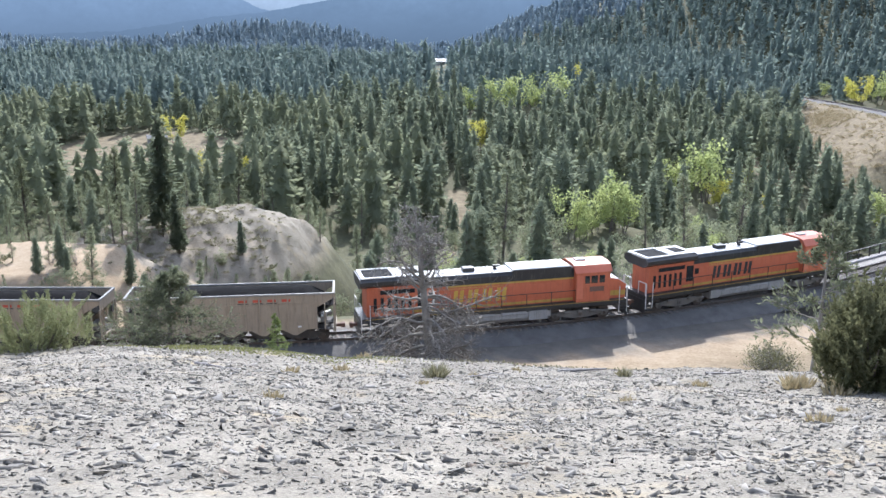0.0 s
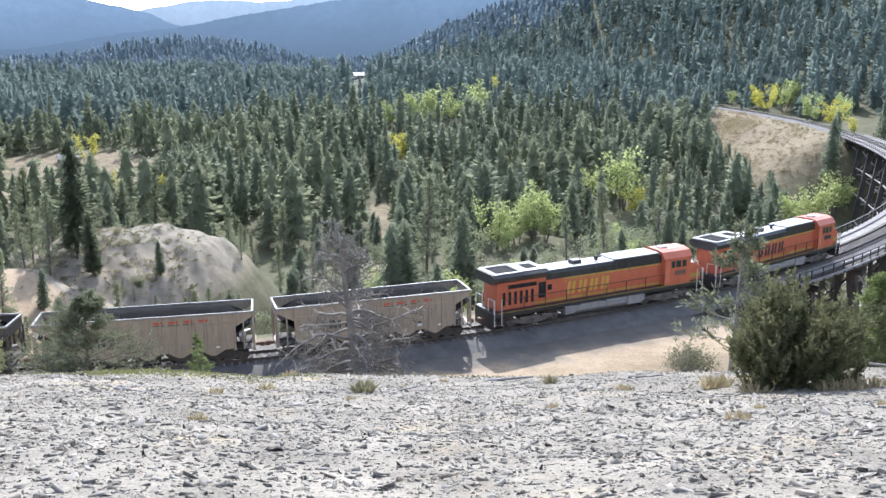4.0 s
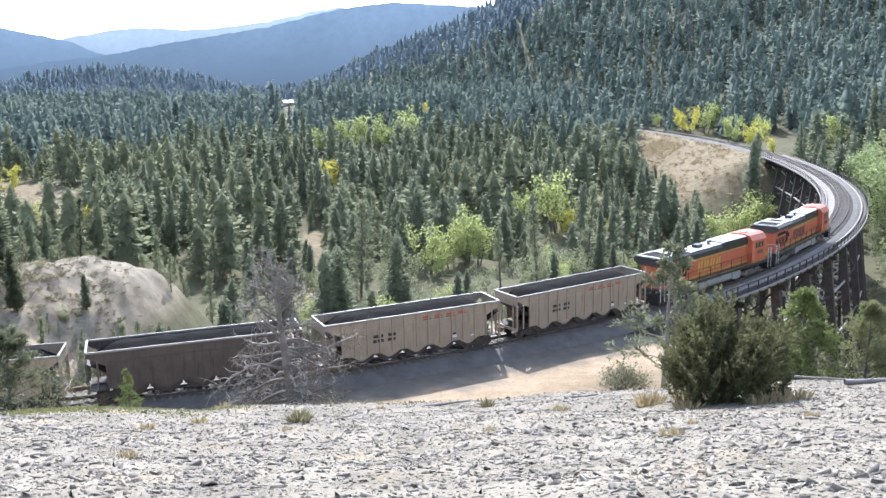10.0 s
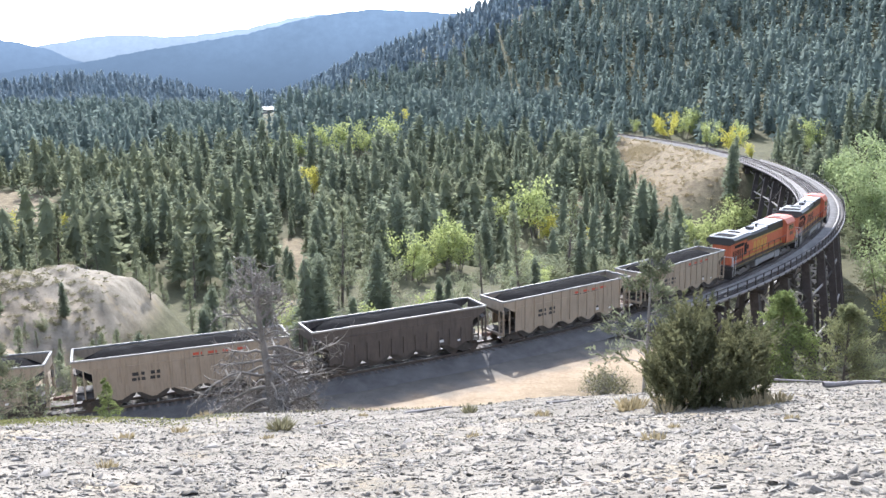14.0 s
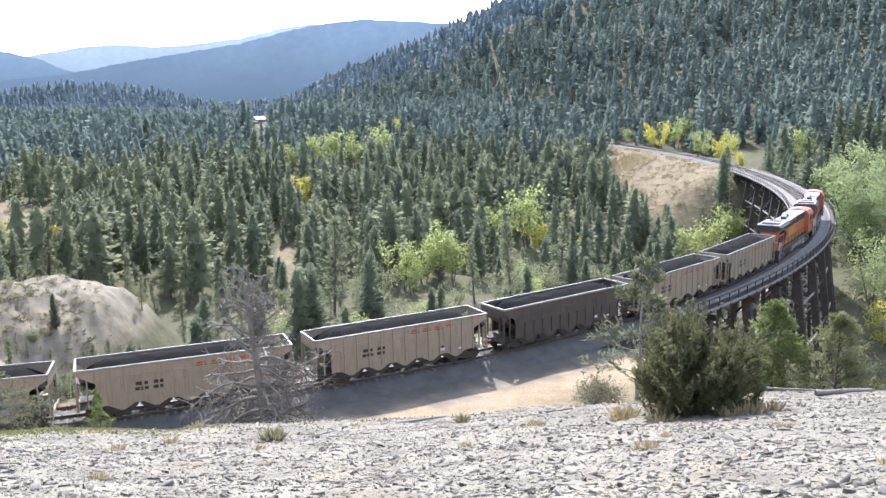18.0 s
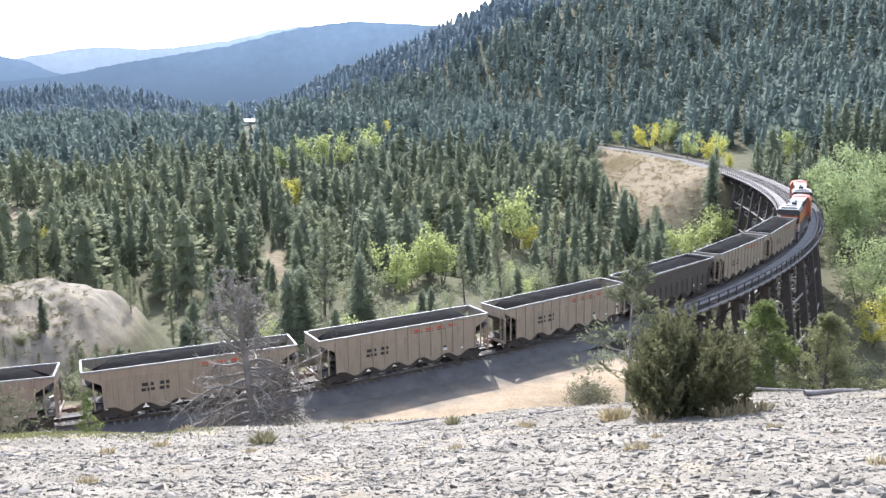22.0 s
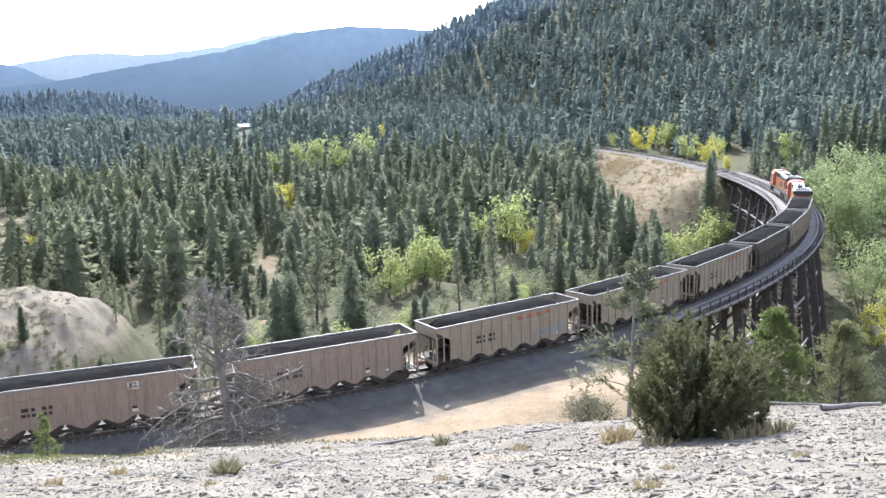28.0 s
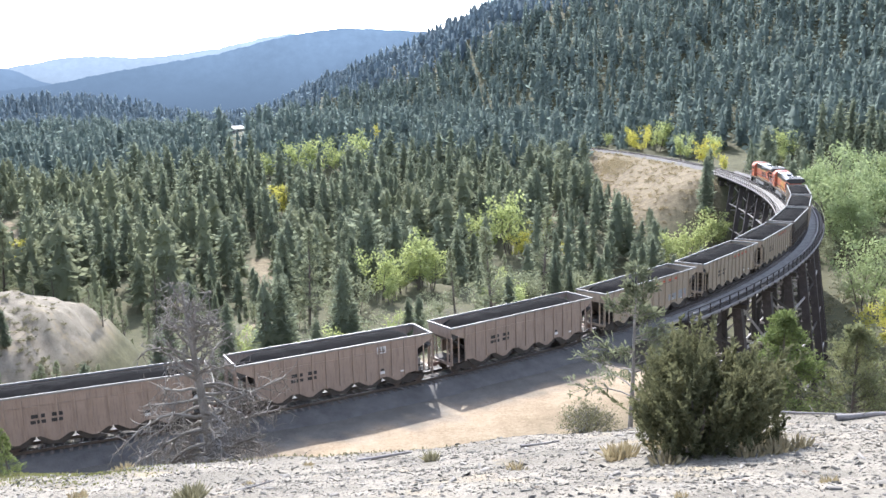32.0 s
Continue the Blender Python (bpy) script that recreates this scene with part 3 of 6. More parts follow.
# ---- train ----
def painted(name, low, high, grime, share=(0.5, 0.75), rough=0.55, metal=0.0):
    """Old vehicle paint: faded, with streaks running down and grime from below."""
    mat = bpy.data.materials.new(name)
    nt = nodes_of(mat)
    at = own_place(nt)
    info = nt.nodes.new("ShaderNodeObjectInfo")
    stretch = nt.nodes.new("ShaderNodeMapping")
    stretch.inputs["Scale"].default_value = (2.2, 2.2, 0.25)
    nt.links.new(at, stretch.inputs["Vector"])
    big, fine = noise_of(nt, 0.7, 3, 0.6, at), noise_of(nt, 14, 4, 0.7, at)
    streak = noise_of(nt, 2.4, 4, 0.7, stretch.outputs[0])
    c = ramp_of(nt, mix_of(nt, 0.4, big, fine), ((0.3, low), (0.7, high)))
    c = mix_of(nt, spot(nt, streak, *share), c, grime)
    finish(nt, c, spot(nt, fine, -0.6, 1.6) if rough is None else rough, metal, fine, 0.004, 0.4, 0.35)
    return mat


HOPPER_TAN = painted("hopper_tan_paint", (0.272, 0.219, 0.162), (0.356, 0.291, 0.218), (0.192, 0.149, 0.106))
HOPPER_PINK = painted("hopper_faded_brown_paint", (0.255, 0.195, 0.155), (0.335, 0.26, 0.21), (0.17, 0.13, 0.10))
HOPPER_DARK = painted("hopper_coal_stained_paint", (0.06, 0.05, 0.045), (0.11, 0.09, 0.075), (0.04, 0.034, 0.03))
CHORD = surface("bare_top_rail", (0.17, 0.16, 0.148), (0.30, 0.285, 0.26), 1, 12, 0.5, 0.15, relief=0.004)
UNDER = surface("underframe_grime", (0.032, 0.028, 0.025), (0.09, 0.078, 0.068), 2, 15, 0.8, relief=0.006)
RUST = surface("rusty_brown_steel", (0.10, 0.055, 0.04), (0.19, 0.11, 0.08), 1.5, 14, 0.75, relief=0.006)
COAL = surface("coal", (0.006, 0.006, 0.0065), (0.024, 0.023, 0.023), 1.2, 13, 0.95, relief=0.06, spec=0.03)
WHEEL = surface("wheel_steel", (0.06, 0.05, 0.045), (0.14, 0.115, 0.10), 3, 20, 0.5, 0.6, relief=0.003)
RED_MARK = surface("red_marking", (0.40, 0.06, 0.035), (0.50, 0.09, 0.05), 2, 20, 0.6)
BLACK_MARK = surface("black_marking", (0.015, 0.015, 0.016), (0.045, 0.045, 0.045), 2, 20, 0.6)
WHITE_MARK = surface("white_marking", (0.55, 0.54, 0.52), (0.75, 0.74, 0.72), 2, 20, 0.6)
GOLD_MARK = surface("gold_marking", (0.42, 0.25, 0.04), (0.56, 0.36, 0.07), 2, 20, 0.5)
GRAFFITI = surface("blue_grey_spray_paint", (0.20, 0.22, 0.24), (0.30, 0.29, 0.28), 1.0, 5, 0.6, dirt=(0.33, 0.22, 0.20), dirt_size=1.2)


def truck(parent, x, axles, r, base, metal=None):
    """A bogie: side frames, bolster and wheelsets."""
    t = new("truck")
    t.parent = parent
    t.matrix_basis = pose(x, 0, 0)
    half = base / 2
    for side in (-1, 1):
        y = side * 1.0
        o = [(-half - 0.35, r - 0.05), (-half - 0.35, r + 0.2), (-half * 0.5, r + 0.32), (half * 0.5, r + 0.32), (half + 0.35, r + 0.2), (half + 0.35, r - 0.05),
             (half - 0.3, r - 0.05), (half * 0.3, r - 0.27), (-half * 0.3, r - 0.27), (-half + 0.3, r - 0.05)]
        part("side_frame", slab(o, y - 0.07, y + 0.07), metal or UNDER, t)
        if axles == 3:                                # springs, boxes and brake gear stand out from the frame
            for q in (-half, 0, half):
                part("journal_box", boxes(((q - 0.24, y + side * 0.07 - 0.05, r - 0.2), (q + 0.24, y + side * 0.07 + 0.10, r + 0.22)), bevel=0.03), metal, t)
            for q in (-half * 0.5, half * 0.5):
                part("brake_cylinder", rod(bmesh.new(), (q - 0.28, y + side * 0.2, r + 0.28), (q + 0.28, y + side * 0.2, r + 0.28), 0.12, 10), metal, t)
    part("bolster", boxes(((-0.22, -1.05, r), (0.22, 1.05, r + 0.4))), UNDER, t)
    for k in range(axles):
        ax = -half + base * k / (axles - 1)
        bm = rod(bmesh.new(), (ax, -0.98, r), (ax, 0.98, r), 0.08)
        for side in (-1, 1):
            rod(bm, (ax, side * 0.70, r), (ax, side * 0.84, r), r, 20)
            rod(bm, (ax, side * 0.84, r), (ax, side * 1.12, r), 0.15, 10)
        part("wheelset", bm, WHEEL, t)
    return t


def hopper(paint, label, marks="red", ribs="full"):
    """A five-pocket coal hopper with its load."""
    car = tagged(new("coal_hopper"), label, "rail car", "coal hoppers of the train")
    top, foot, half = 3.70, 1.12, 7.32
    under = [(-6.1, foot)]
    for k in range(5):                                # pockets hang in a row of points
        c = -4.5 + 2.25 * k
        under += [(c - 0.85, 1.08), (c - 0.15, 0.68), (c + 0.15, 0.68), (c + 0.85, 1.08), (c + 1.25, 1.08)]
    under[-1] = (6.1, foot)
    outline = [(-half, top), (-half, 3.42), (-6.12, 2.74)] + under + [(6.12, 2.74), (half, 3.42), (half, top)]
    for side in (-1, 1):
        y = side * 1.50
        part("side_sheet", slab(outline, y - 0.02, y + 0.02), paint, car)
    if ribs:
        rib = None
        for side in (-1, 1):
            for k in range(13):
                x = -6.05 + 12.1 * k / 12
                if rib is None:
                    rib = part("rib", boxes(((-0.05, -0.075, foot - 0.05), (0.05, 0.075, top if ribs == "full" else 2.35)), bevel=0.008), paint, car)
                    rib.matrix_basis = pose(x, side * 1.535, 0)
                else:
                    twin(rib, pose(x, side * 1.535, 0))
    for side in (-1, 1):
        part("top_rail", boxes(((-half - 0.06, side * 1.52 - 0.07, top - 0.02), (half + 0.06, side * 1.52 + 0.07, top + 0.12)), bevel=0.02), CHORD, car, "worn bare top rail")
        part("belt_rail", boxes(((-6.05, side * 1.53 - 0.03, 3.02), (6.05, side * 1.53 + 0.03, 3.07))), paint, car)
    for end in (-1, 1):
        part("end_rail", boxes(((end * half - 0.08, -1.43, top - 0.02), (end * half + 0.08, 1.43, top + 0.12)), bevel=0.02), CHORD, car, "worn bare top rail")
        part("end_sheet", boxes(((end * half - 0.02, -1.47, 2.95), (end * half + 0.02, 1.47, top - 0.02))), paint, car)
        o = [(end * half, 3.0), (end * half, 2.92), (end * 4.3, 0.95), (end * 4.3, 1.03)]
        # on the lighter cars a dark sheet puts the end's shade into colour
        part("slope_sheet", slab(o, -1.46, 1.46), UNDER if paint is not HOPPER_DARK else HOPPER_DARK, car, "sloping floor sheet, dark as if in shade")
        for y in (-1.50, -0.95, 0.95, 1.50):
            part("end_post", boxes(((end * half - 0.06, y - 0.05, 0.95), (end * half + 0.06, y + 0.05, 3.02)), bevel=0.008), paint, car)
        for y in (-1.46, 1.46):
            part("brace_post", beam(bmesh.new(), (end * 6.65, y, 1.0), (end * 6.65, y, 3.02), 0.09), paint, car)
        part("end_sill", boxes(((end * (half - 0.1), -1.5, 0.86), (end * (half + 0.12), 1.5, 1.06)), bevel=0.01), paint, car)
        part("end_platform", boxes(((end * 6.0, -1.42, 0.98), (end * (half - 0.1), 1.42, 1.03))), UNDER, car)
        bm = bmesh.new()
        for y in (-1.42, -1.05):
            beam(bm, (end * (half + 0.09), y, 0.6), (end * (half + 0.09), y, 3.3), 0.035)
        for k in range(7):
            beam(bm, (end * (half + 0.09), -1.42, 0.65 + 0.4 * k), (end * (half + 0.09), -1.05, 0.65 + 0.4 * k), 0.025)
        part("ladder", bm, paint, car)
        bm = boxes(((end * (half + 0.1), -0.14, 0.74), (end * 7.9, 0.14, 0.96)), ((end * 7.75, -0.2, 0.68), (end * 8.08, 0.2, 1.0)), bevel=0.03)
        part("coupler", bm, RUST, car)
        truck(car, end * 5.6, 2, 0.46, 1.78)
    part("brake_cylinder", rod(boxes(((6.3, -0.75, 1.35), (6.75, 0.1, 1.75))), (6.2, 0.2, 1.55), (7.0, 0.9, 1.55), 0.2, 12), CHORD, car, "pale brake reservoir")
    part("hand_brake", rod(bmesh.new(), (7.38, 0.6, 2.5), (7.46, 0.6, 2.5), 0.28, 14), UNDER, car)
    part("centre_sill", boxes(((-7.3, -0.2, 0.75), (7.3, 0.2, 1.1))), UNDER, car)
    for k in range(5):
        c = -4.5 + 2.25 * k
        o = [(c - 1.12, 1.12), (c - 1.05, 0.85), (c - 0.5, 0.40), (c + 0.5, 0.40), (c + 1.05, 0.85), (c + 1.12, 1.12)]
        part("pocket", slab(o, -1.32, 1.32), UNDER, car)
    # load, heaped along the middle
    xs, ys = np.linspace(-half + 0.1, half - 0.1, 56), np.linspace(-1.47, 1.47, 15)
    gx, gy = np.meshgrid(xs, ys)
    heap = 3.58 + 0.32 * (1 - (np.abs(gy) / 1.47) ** 2) * ease(0.0, 2.6, half - np.abs(gx)) - 0.75 * ease(2.2, 0.0, half - np.abs(gx)) + 0.05 * wavy(gx, gy, 0.5, 1) + 0.03 * wavy(gx, gy, 0.17, 2)
    v = np.stack([gx, gy, heap], -1).reshape(-1, 3)
    i, j = np.meshgrid(np.arange(14), np.arange(55), indexing="ij")
    a = (i * 56 + j).ravel()
    load = new("coal_load", mesh_from("coal_load", v, np.stack([a, a + 1, a + 57, a + 56], -1), COAL, True))
    load.parent = car
    load["label"] = "heaped black coal"
    # markings on both sides
    for side in (-1, 1):
        y = side * 1.527
        def mark(name, material, *rects):
            for x0, z0, x1, z1 in rects:
                part(name, boxes(((-x1 if side > 0 else x0, y - 0.006, z0), (-x0 if side > 0 else x1, y + 0.006, z1))), material, car)
        if marks != "none":
            mark("number_bar", BLACK_MARK, (-3.55, 2.28, -3.15, 2.52), (-3.0, 2.28, -2.75, 2.52), (-2.35, 2.28, -2.05, 2.52), (-1.95, 2.28, -1.72, 2.52),
                 (-3.6, 1.92, -3.3, 2.14), (-3.22, 1.92, -2.72, 2.14), (-2.4, 1.92, -1.75, 2.14))
        if marks in ("red", "spray"):
            for k in range(4):
                x = 0.55 + 1.02 * k
                mark("emblem_bar", RED_MARK, (x, 3.24, x + 0.62, 3.42))
                if k < 3:
                    mark("emblem_underline", BLACK_MARK, (x - 0.05, 3.12, x + 0.72, 3.17))
        elif marks == "round":
            mark("emblem_plate", WHITE_MARK, (2.9, 2.9, 3.6, 3.4))
            mark("emblem_bar", BLACK_MARK, (2.98, 2.94, 3.22, 3.36), (3.28, 2.94, 3.52, 3.36))
        mark("data_plate", WHITE_MARK, (3.0, 1.35, 3.45, 1.55), (4.7, 1.25, 4.95, 1.38))
        mark("data_text", BLACK_MARK, (3.05, 1.58, 3.4, 1.74))
        if marks == "spray":
            mark("graffiti", GRAFFITI, (2.6, 1.35, 3.9, 1.95), (4.3, 1.3, 5.6, 2.1))
    return car


CAR, LOCO = 16.18, 22.3
proto = {
    "red": hopper(HOPPER_TAN, "tan steel coal hopper with red emblem, heaped with coal"),
    "dark": hopper(HOPPER_DARK, "coal-stained dark steel hopper heaped with coal", "none", "low"),
    "round": hopper(HOPPER_PINK, "faded brown steel coal hopper with square emblem, heaped with coal", "round"),
    "spray": hopper(HOPPER_TAN, "tan coal hopper with red emblem and spray-painted side, full of coal", "spray"),
    "plain": hopper(HOPPER_PINK, "faded brown steel coal hopper heaped with coal", "plain"),
}
order = ["red", "red", "dark", "red", "red", "spray", "plain", "round", "plain", "red", "plain", "red", "red", "dark"]
train, used = [], set()
for i, kind in enumerate(order):
    car = proto[kind] if kind not in used else copy_thing(proto[kind], Matrix())
    used.add(kind)
    train.append((car, -i * CAR, 11.2))


# ---- locomotives ----
ORANGE = painted("loco_orange_paint", (0.40, 0.095, 0.045), (0.52, 0.155, 0.078), (0.24, 0.08, 0.048), (0.5, 0.8), 0.55)
ORANGE_PALE = painted("loco_faded_red_paint", (0.46, 0.12, 0.07), (0.58, 0.19, 0.11), (0.30, 0.09, 0.05), (0.6, 0.85), 0.4)
LOCO_BLACK = painted("loco_black_paint", (0.018, 0.018, 0.02), (0.05, 0.048, 0.046), (0.09, 0.08, 0.07), (0.55, 0.8), 0.4)
LOCO_YELLOW = painted("loco_yellow_stripe", (0.36, 0.225, 0.045), (0.48, 0.32, 0.08), (0.20, 0.13, 0.045), (0.5, 0.75), 0.5)
ROOF_GREY = painted("loco_roof_grey", (0.44, 0.43, 0.41), (0.62, 0.61, 0.59), (0.16, 0.15, 0.14), (0.55, 0.8), 0.4)
TANK_GREY = painted("tank_dusty_grey", (0.20, 0.195, 0.19), (0.33, 0.32, 0.31), (0.12, 0.11, 0.10), (0.5, 0.8), 0.5)
TRUCK_DUST = surface("dusty_truck_steel", (0.085, 0.077, 0.068), (0.19, 0.172, 0.152), 1.5, 14, 0.85, relief=0.006)
GRILLE = surface("radiator_grille", (0.012, 0.012, 0.013), (0.045, 0.045, 0.045), 2, 40, 0.95, 0.0, relief=0.01, spec=0.1)
CAB_GLASS = surface("dark_cab_glass", (0.012, 0.015, 0.018), (0.03, 0.035, 0.04), 1, 4, 0.06, 0.0, relief=0.0, spec=0.8)
RAIL_WHITE = surface("handrail_paint", (0.45, 0.44, 0.42), (0.65, 0.63, 0.60), 3, 20, 0.5)


def locomotive(label, body, lettering):
    """A six-axle diesel with a wide cab, a narrow hood and a winged radiator at the rear; it faces +x."""
    e = tagged(new("locomotive"), label, "locomotive", "locomotives of the train")
    part("underframe", boxes(((-10.55, -1.5, 1.30), (10.6, 1.5, 1.62)), ((-9.9, -0.9, 0.95), (9.9, 0.9, 1.3)), bevel=0.02), LOCO_BLACK, e)
    for side in (-1, 1):
        part("sill_stripe", boxes(((-10.2, side * 1.505 - 0.01, 1.585), (10.2, side * 1.505 + 0.01, 1.62))), LOCO_YELLOW, e, "dirty yellow stripe along the sill")
    part("walkway", boxes(((-10.5, -1.5, 1.622), (10.5, 1.5, 1.66))), LOCO_BLACK, e)
    # engine hood
    hood = [(-1.02, 1.66), (1.02, 1.66), (1.02, 4.05), (0.86, 4.30), (-0.86, 4.30), (-1.02, 4.05)]
    part("engine_hood", slab(hood, -10.0, 6.2, "yz"), body, e)
    upper = [(-1.032, 3.58), (1.032, 3.58), (1.032, 4.055), (0.868, 4.312), (-0.868, 4.312), (-1.032, 4.055)]
    part("upper_hood", slab(upper, -5.5, 6.18, "yz"), LOCO_BLACK, e, "black upper hood panels")
    for side in (-1, 1):
        y = side * 1.025
        part("upper_stripe", boxes(((-3.9, y - 0.012, 3.44), (6.15, y + 0.012, 3.575))), LOCO_YELLOW, e)
        part("lower_stripe", boxes(((-6.6, y - 0.012, 1.75), (6.15, y + 0.012, 1.93))), LOCO_YELLOW, e)
        part("thin_stripe", boxes(((-3.9, y - 0.012, 3.30), (0.4, y + 0.012, 3.34))), LOCO_YELLOW, e)
        part("side_vent", boxes(((-9.0, y - 0.03, 3.3), (-6.4, y + 0.03, 3.62)), bevel=0.01), GRILLE, e, "dark slotted vent under the radiator")
        part("hood_window", boxes(((-5.35, y - 0.02, 2.75), (-4.95, y + 0.02, 3.2))), GRILLE, e)
        for k in range(10):                           # tread plates along the sill
            part("sill_bracket", boxes(((-9.2 + 1.75 * k, side * 1.50 - 0.03, 1.34), (-9.06 + 1.75 * k, side * 1.50 + 0.03, 1.585))), LOCO_BLACK, e)
        door = part("hood_door", boxes(((-0.46, -0.012, 2.1), (0.46, 0.012, 3.28)), bevel=0.01), body, e)
        door.matrix_basis = pose(-4.8, y, 0)
        for k in range(1, 11):
            twin(door, pose(-4.8 + k * 1.02, y, 0))
        for k in range(6):
            part("louvre", boxes(((-9.5 + 0.52 * k, y - 0.02, 2.0), (-9.26 + 0.52 * k, y + 0.02, 3.05))), GRILLE, e, "dark ventilation louvre")
        part("air_intake", boxes(((-6.2, y - 0.02, 2.2), (-5.5, y + 0.02, 3.5))), GRILLE, e)
        # lettering stands as plain bars
        for k in range(4):
            x = -3.5 + 1.12 * k
            for x0, x1 in ((0.0, 0.3), (0.46, 0.76)):
                o = [(x + x0, 2.15), (x + x1, 2.15), (x + x1 + 0.12, 3.18), (x + x0 + 0.12, 3.18)]
                part("lettering_bar", slab(o, y - 0.02, y + 0.02), lettering, e)
    # roof: raised panels of grey sheet, whitened to carry the sunlight on top
    part("roof", boxes(((-5.6, -0.88, 4.28), (6.1, 0.88, 4.36)), bevel=0.02), ROOF_GREY, e, "grey roof sheet with the sun's whiteness put into its colour")
    part("roof_box", boxes(((1.2, -1.0, 4.30), (5.9, 1.0, 4.52)), bevel=0.06), ROOF_GREY, e, "raised blower housing")
    for side in (-1, 1):
        part("roof_side", boxes(((1.2, side * 1.03 - 0.03, 3.95), (5.9, side * 1.03 + 0.03, 4.46))), LOCO_BLACK, e)
    for x in (-0.4, -3.2):
        part("roof_seam", boxes(((x - 0.03, -0.9, 4.365), (x + 0.03, 0.9, 4.40))), LOCO_BLACK, e)
    part("exhaust", boxes(((-2.5, -0.35, 4.34), (-1.6, 0.35, 4.66)), bevel=0.04), LOCO_BLACK, e)
    part("horn", rod(boxes(((-0.05, -0.1, 4.36), (0.2, 0.1, 4.5))), (-0.1, 0.0, 4.6), (0.5, 0.0, 4.62), 0.1, 10), LOCO_BLACK, e)
    part("antenna_box", boxes(((6.6, -0.3, 4.62), (7.4, 0.3, 4.76)), bevel=0.02), ROOF_GREY, e)
    # winged radiator
    wing = [(-1.0, 3.85), (-1.5, 4.12), (-1.55, 4.42), (-1.25, 4.62), (1.25, 4.62), (1.55, 4.42), (1.5, 4.12), (1.0, 3.85)]
    part("radiator_wing", slab(wing, -10.55, -5.55, "yz"), LOCO_BLACK, e)
    part("radiator_rim", boxes(((-10.4, -1.28, 4.622), (-10.15, 1.28, 4.70)), ((-8.0, -1.28, 4.622), (-7.8, 1.28, 4.70)), ((-10.15, -1.28, 4.622), (-8.0, -1.1, 4.70)),
                               ((-10.15, 1.1, 4.622), (-8.0, 1.28, 4.70))), ROOF_GREY, e, "pale rim round the radiator")
    part("radiator_grille", boxes(((-10.1, -1.08, 4.625), (-8.05, 1.08, 4.65))), GRILLE, e)
    part("radiator_cover", boxes(((-7.75, -1.22, 4.622), (-5.65, 1.22, 4.68)), bevel=0.015), ROOF_GREY, e)
    part("vent_panel", boxes(((-7.2, -0.7, 4.682), (-6.1, 0.7, 4.70))), GRILLE, e)
    # cab and nose
    cab = [(-1.52, 1.66), (1.52, 1.66), (1.52, 3.95), (1.15, 4.45), (0.6, 4.58), (-0.6, 4.58), (-1.15, 4.45), (-1.52, 3.95)]
    c = part("cab", slab(cab, 6.2, 9.0, "yz"), body, e)
    part("cab_roof", slab([(-1.56, 3.97), (-1.18, 4.49), (-0.6, 4.63), (0.6, 4.63), (1.18, 4.49), (1.56, 3.97), (1.15, 4.455), (0.6, 4.585), (-0.6, 4.585), (-1.15, 4.455)], 6.1, 9.15, "yz"),
         ORANGE_PALE, c, "pale orange-red roof")
    for side in (-1, 1):
        for x0, x1 in ((6.9, 7.3), (7.42, 7.95), (8.1, 8.55)):
            part("cab_window", boxes(((x0, side * 1.525 - 0.01, 3.12), (x1, side * 1.525 + 0.01, 3.72)), bevel=0.004), CAB_GLASS, c)
        part("cab_door", boxes(((6.25, side * 1.525 - 0.012, 1.9), (6.75, side * 1.525 + 0.012, 3.8)), bevel=0.005), ORANGE_PALE, c)
        part("number_bar", boxes(((7.3, side * 1.525 - 0.012, 2.45), (8.5, side * 1.525 + 0.012, 2.85))), BLACK_MARK if lettering is BLACK_MARK else RUST, c)
        part("windscreen", boxes(((8.99, side * 0.75 - 0.55, 3.35), (9.02, side * 0.75 + 0.55, 3.95)), bevel=0.004), CAB_GLASS, c)
    nose = [(9.0, 1.66), (10.45, 1.66), (10.5, 2.75), (9.9, 3.15), (9.0, 3.3)]
    part("nose", slab(nose, -1.2, 1.2), body, e)
    # white plate paints in the sunlight on the nose's top
    part("nose_top", slab([(9.02, 3.31), (9.9, 3.16), (10.5, 2.77), (10.5, 2.82), (9.92, 3.21), (9.02, 3.36)], -1.05, 1.05), WHITE_MARK, e, "pale top of the nose, sunlight put into its colour")
    for y in (-1.21, 1.21):
        part("nose_stripe", boxes(((9.2, y - 0.01, 1.9), (10.45, y + 0.01, 2.3))), LOCO_YELLOW, e)
    for y in (-0.16, 0.16):
        part("headlight", rod(bmesh.new(), (9.0, y, 4.25), (9.06, y, 4.25), 0.11, 12), WHITE_MARK, e)
    # underneath
    tank = [(-1.1, 0.42), (1.1, 0.42), (1.45, 0.75), (1.45, 1.2), (-1.45, 1.2), (-1.45, 0.75)]
    part("fuel_tank", slab(tank, -3.6, 4.2, "yz"), TANK_GREY, e, "dusty grey fuel tank")
    for side in (-1, 1):
        for x0, x1 in ((-2.4, -0.3), (0.2, 2.2)):
            part("air_tank", rod(bmesh.new(), (x0, side * 1.3, 1.12), (x1, side * 1.3, 1.12), 0.2, 12), TANK_GREY, e, "pale air reservoir")
        part("equipment_box", boxes(((2.4, side * 1.42 - 0.12, 0.55), (3.9, side * 1.42 + 0.12, 1.28)), bevel=0.02), TANK_GREY, e)
        part("battery_box", boxes(((-3.9, side * 1.42 - 0.12, 0.6), (-3.0, side * 1.42 + 0.12, 1.28)), bevel=0.02), TANK_GREY, e)
    for x in (-6.75, 6.75):
        truck(e, x, 3, 0.53, 4.1, TRUCK_DUST)
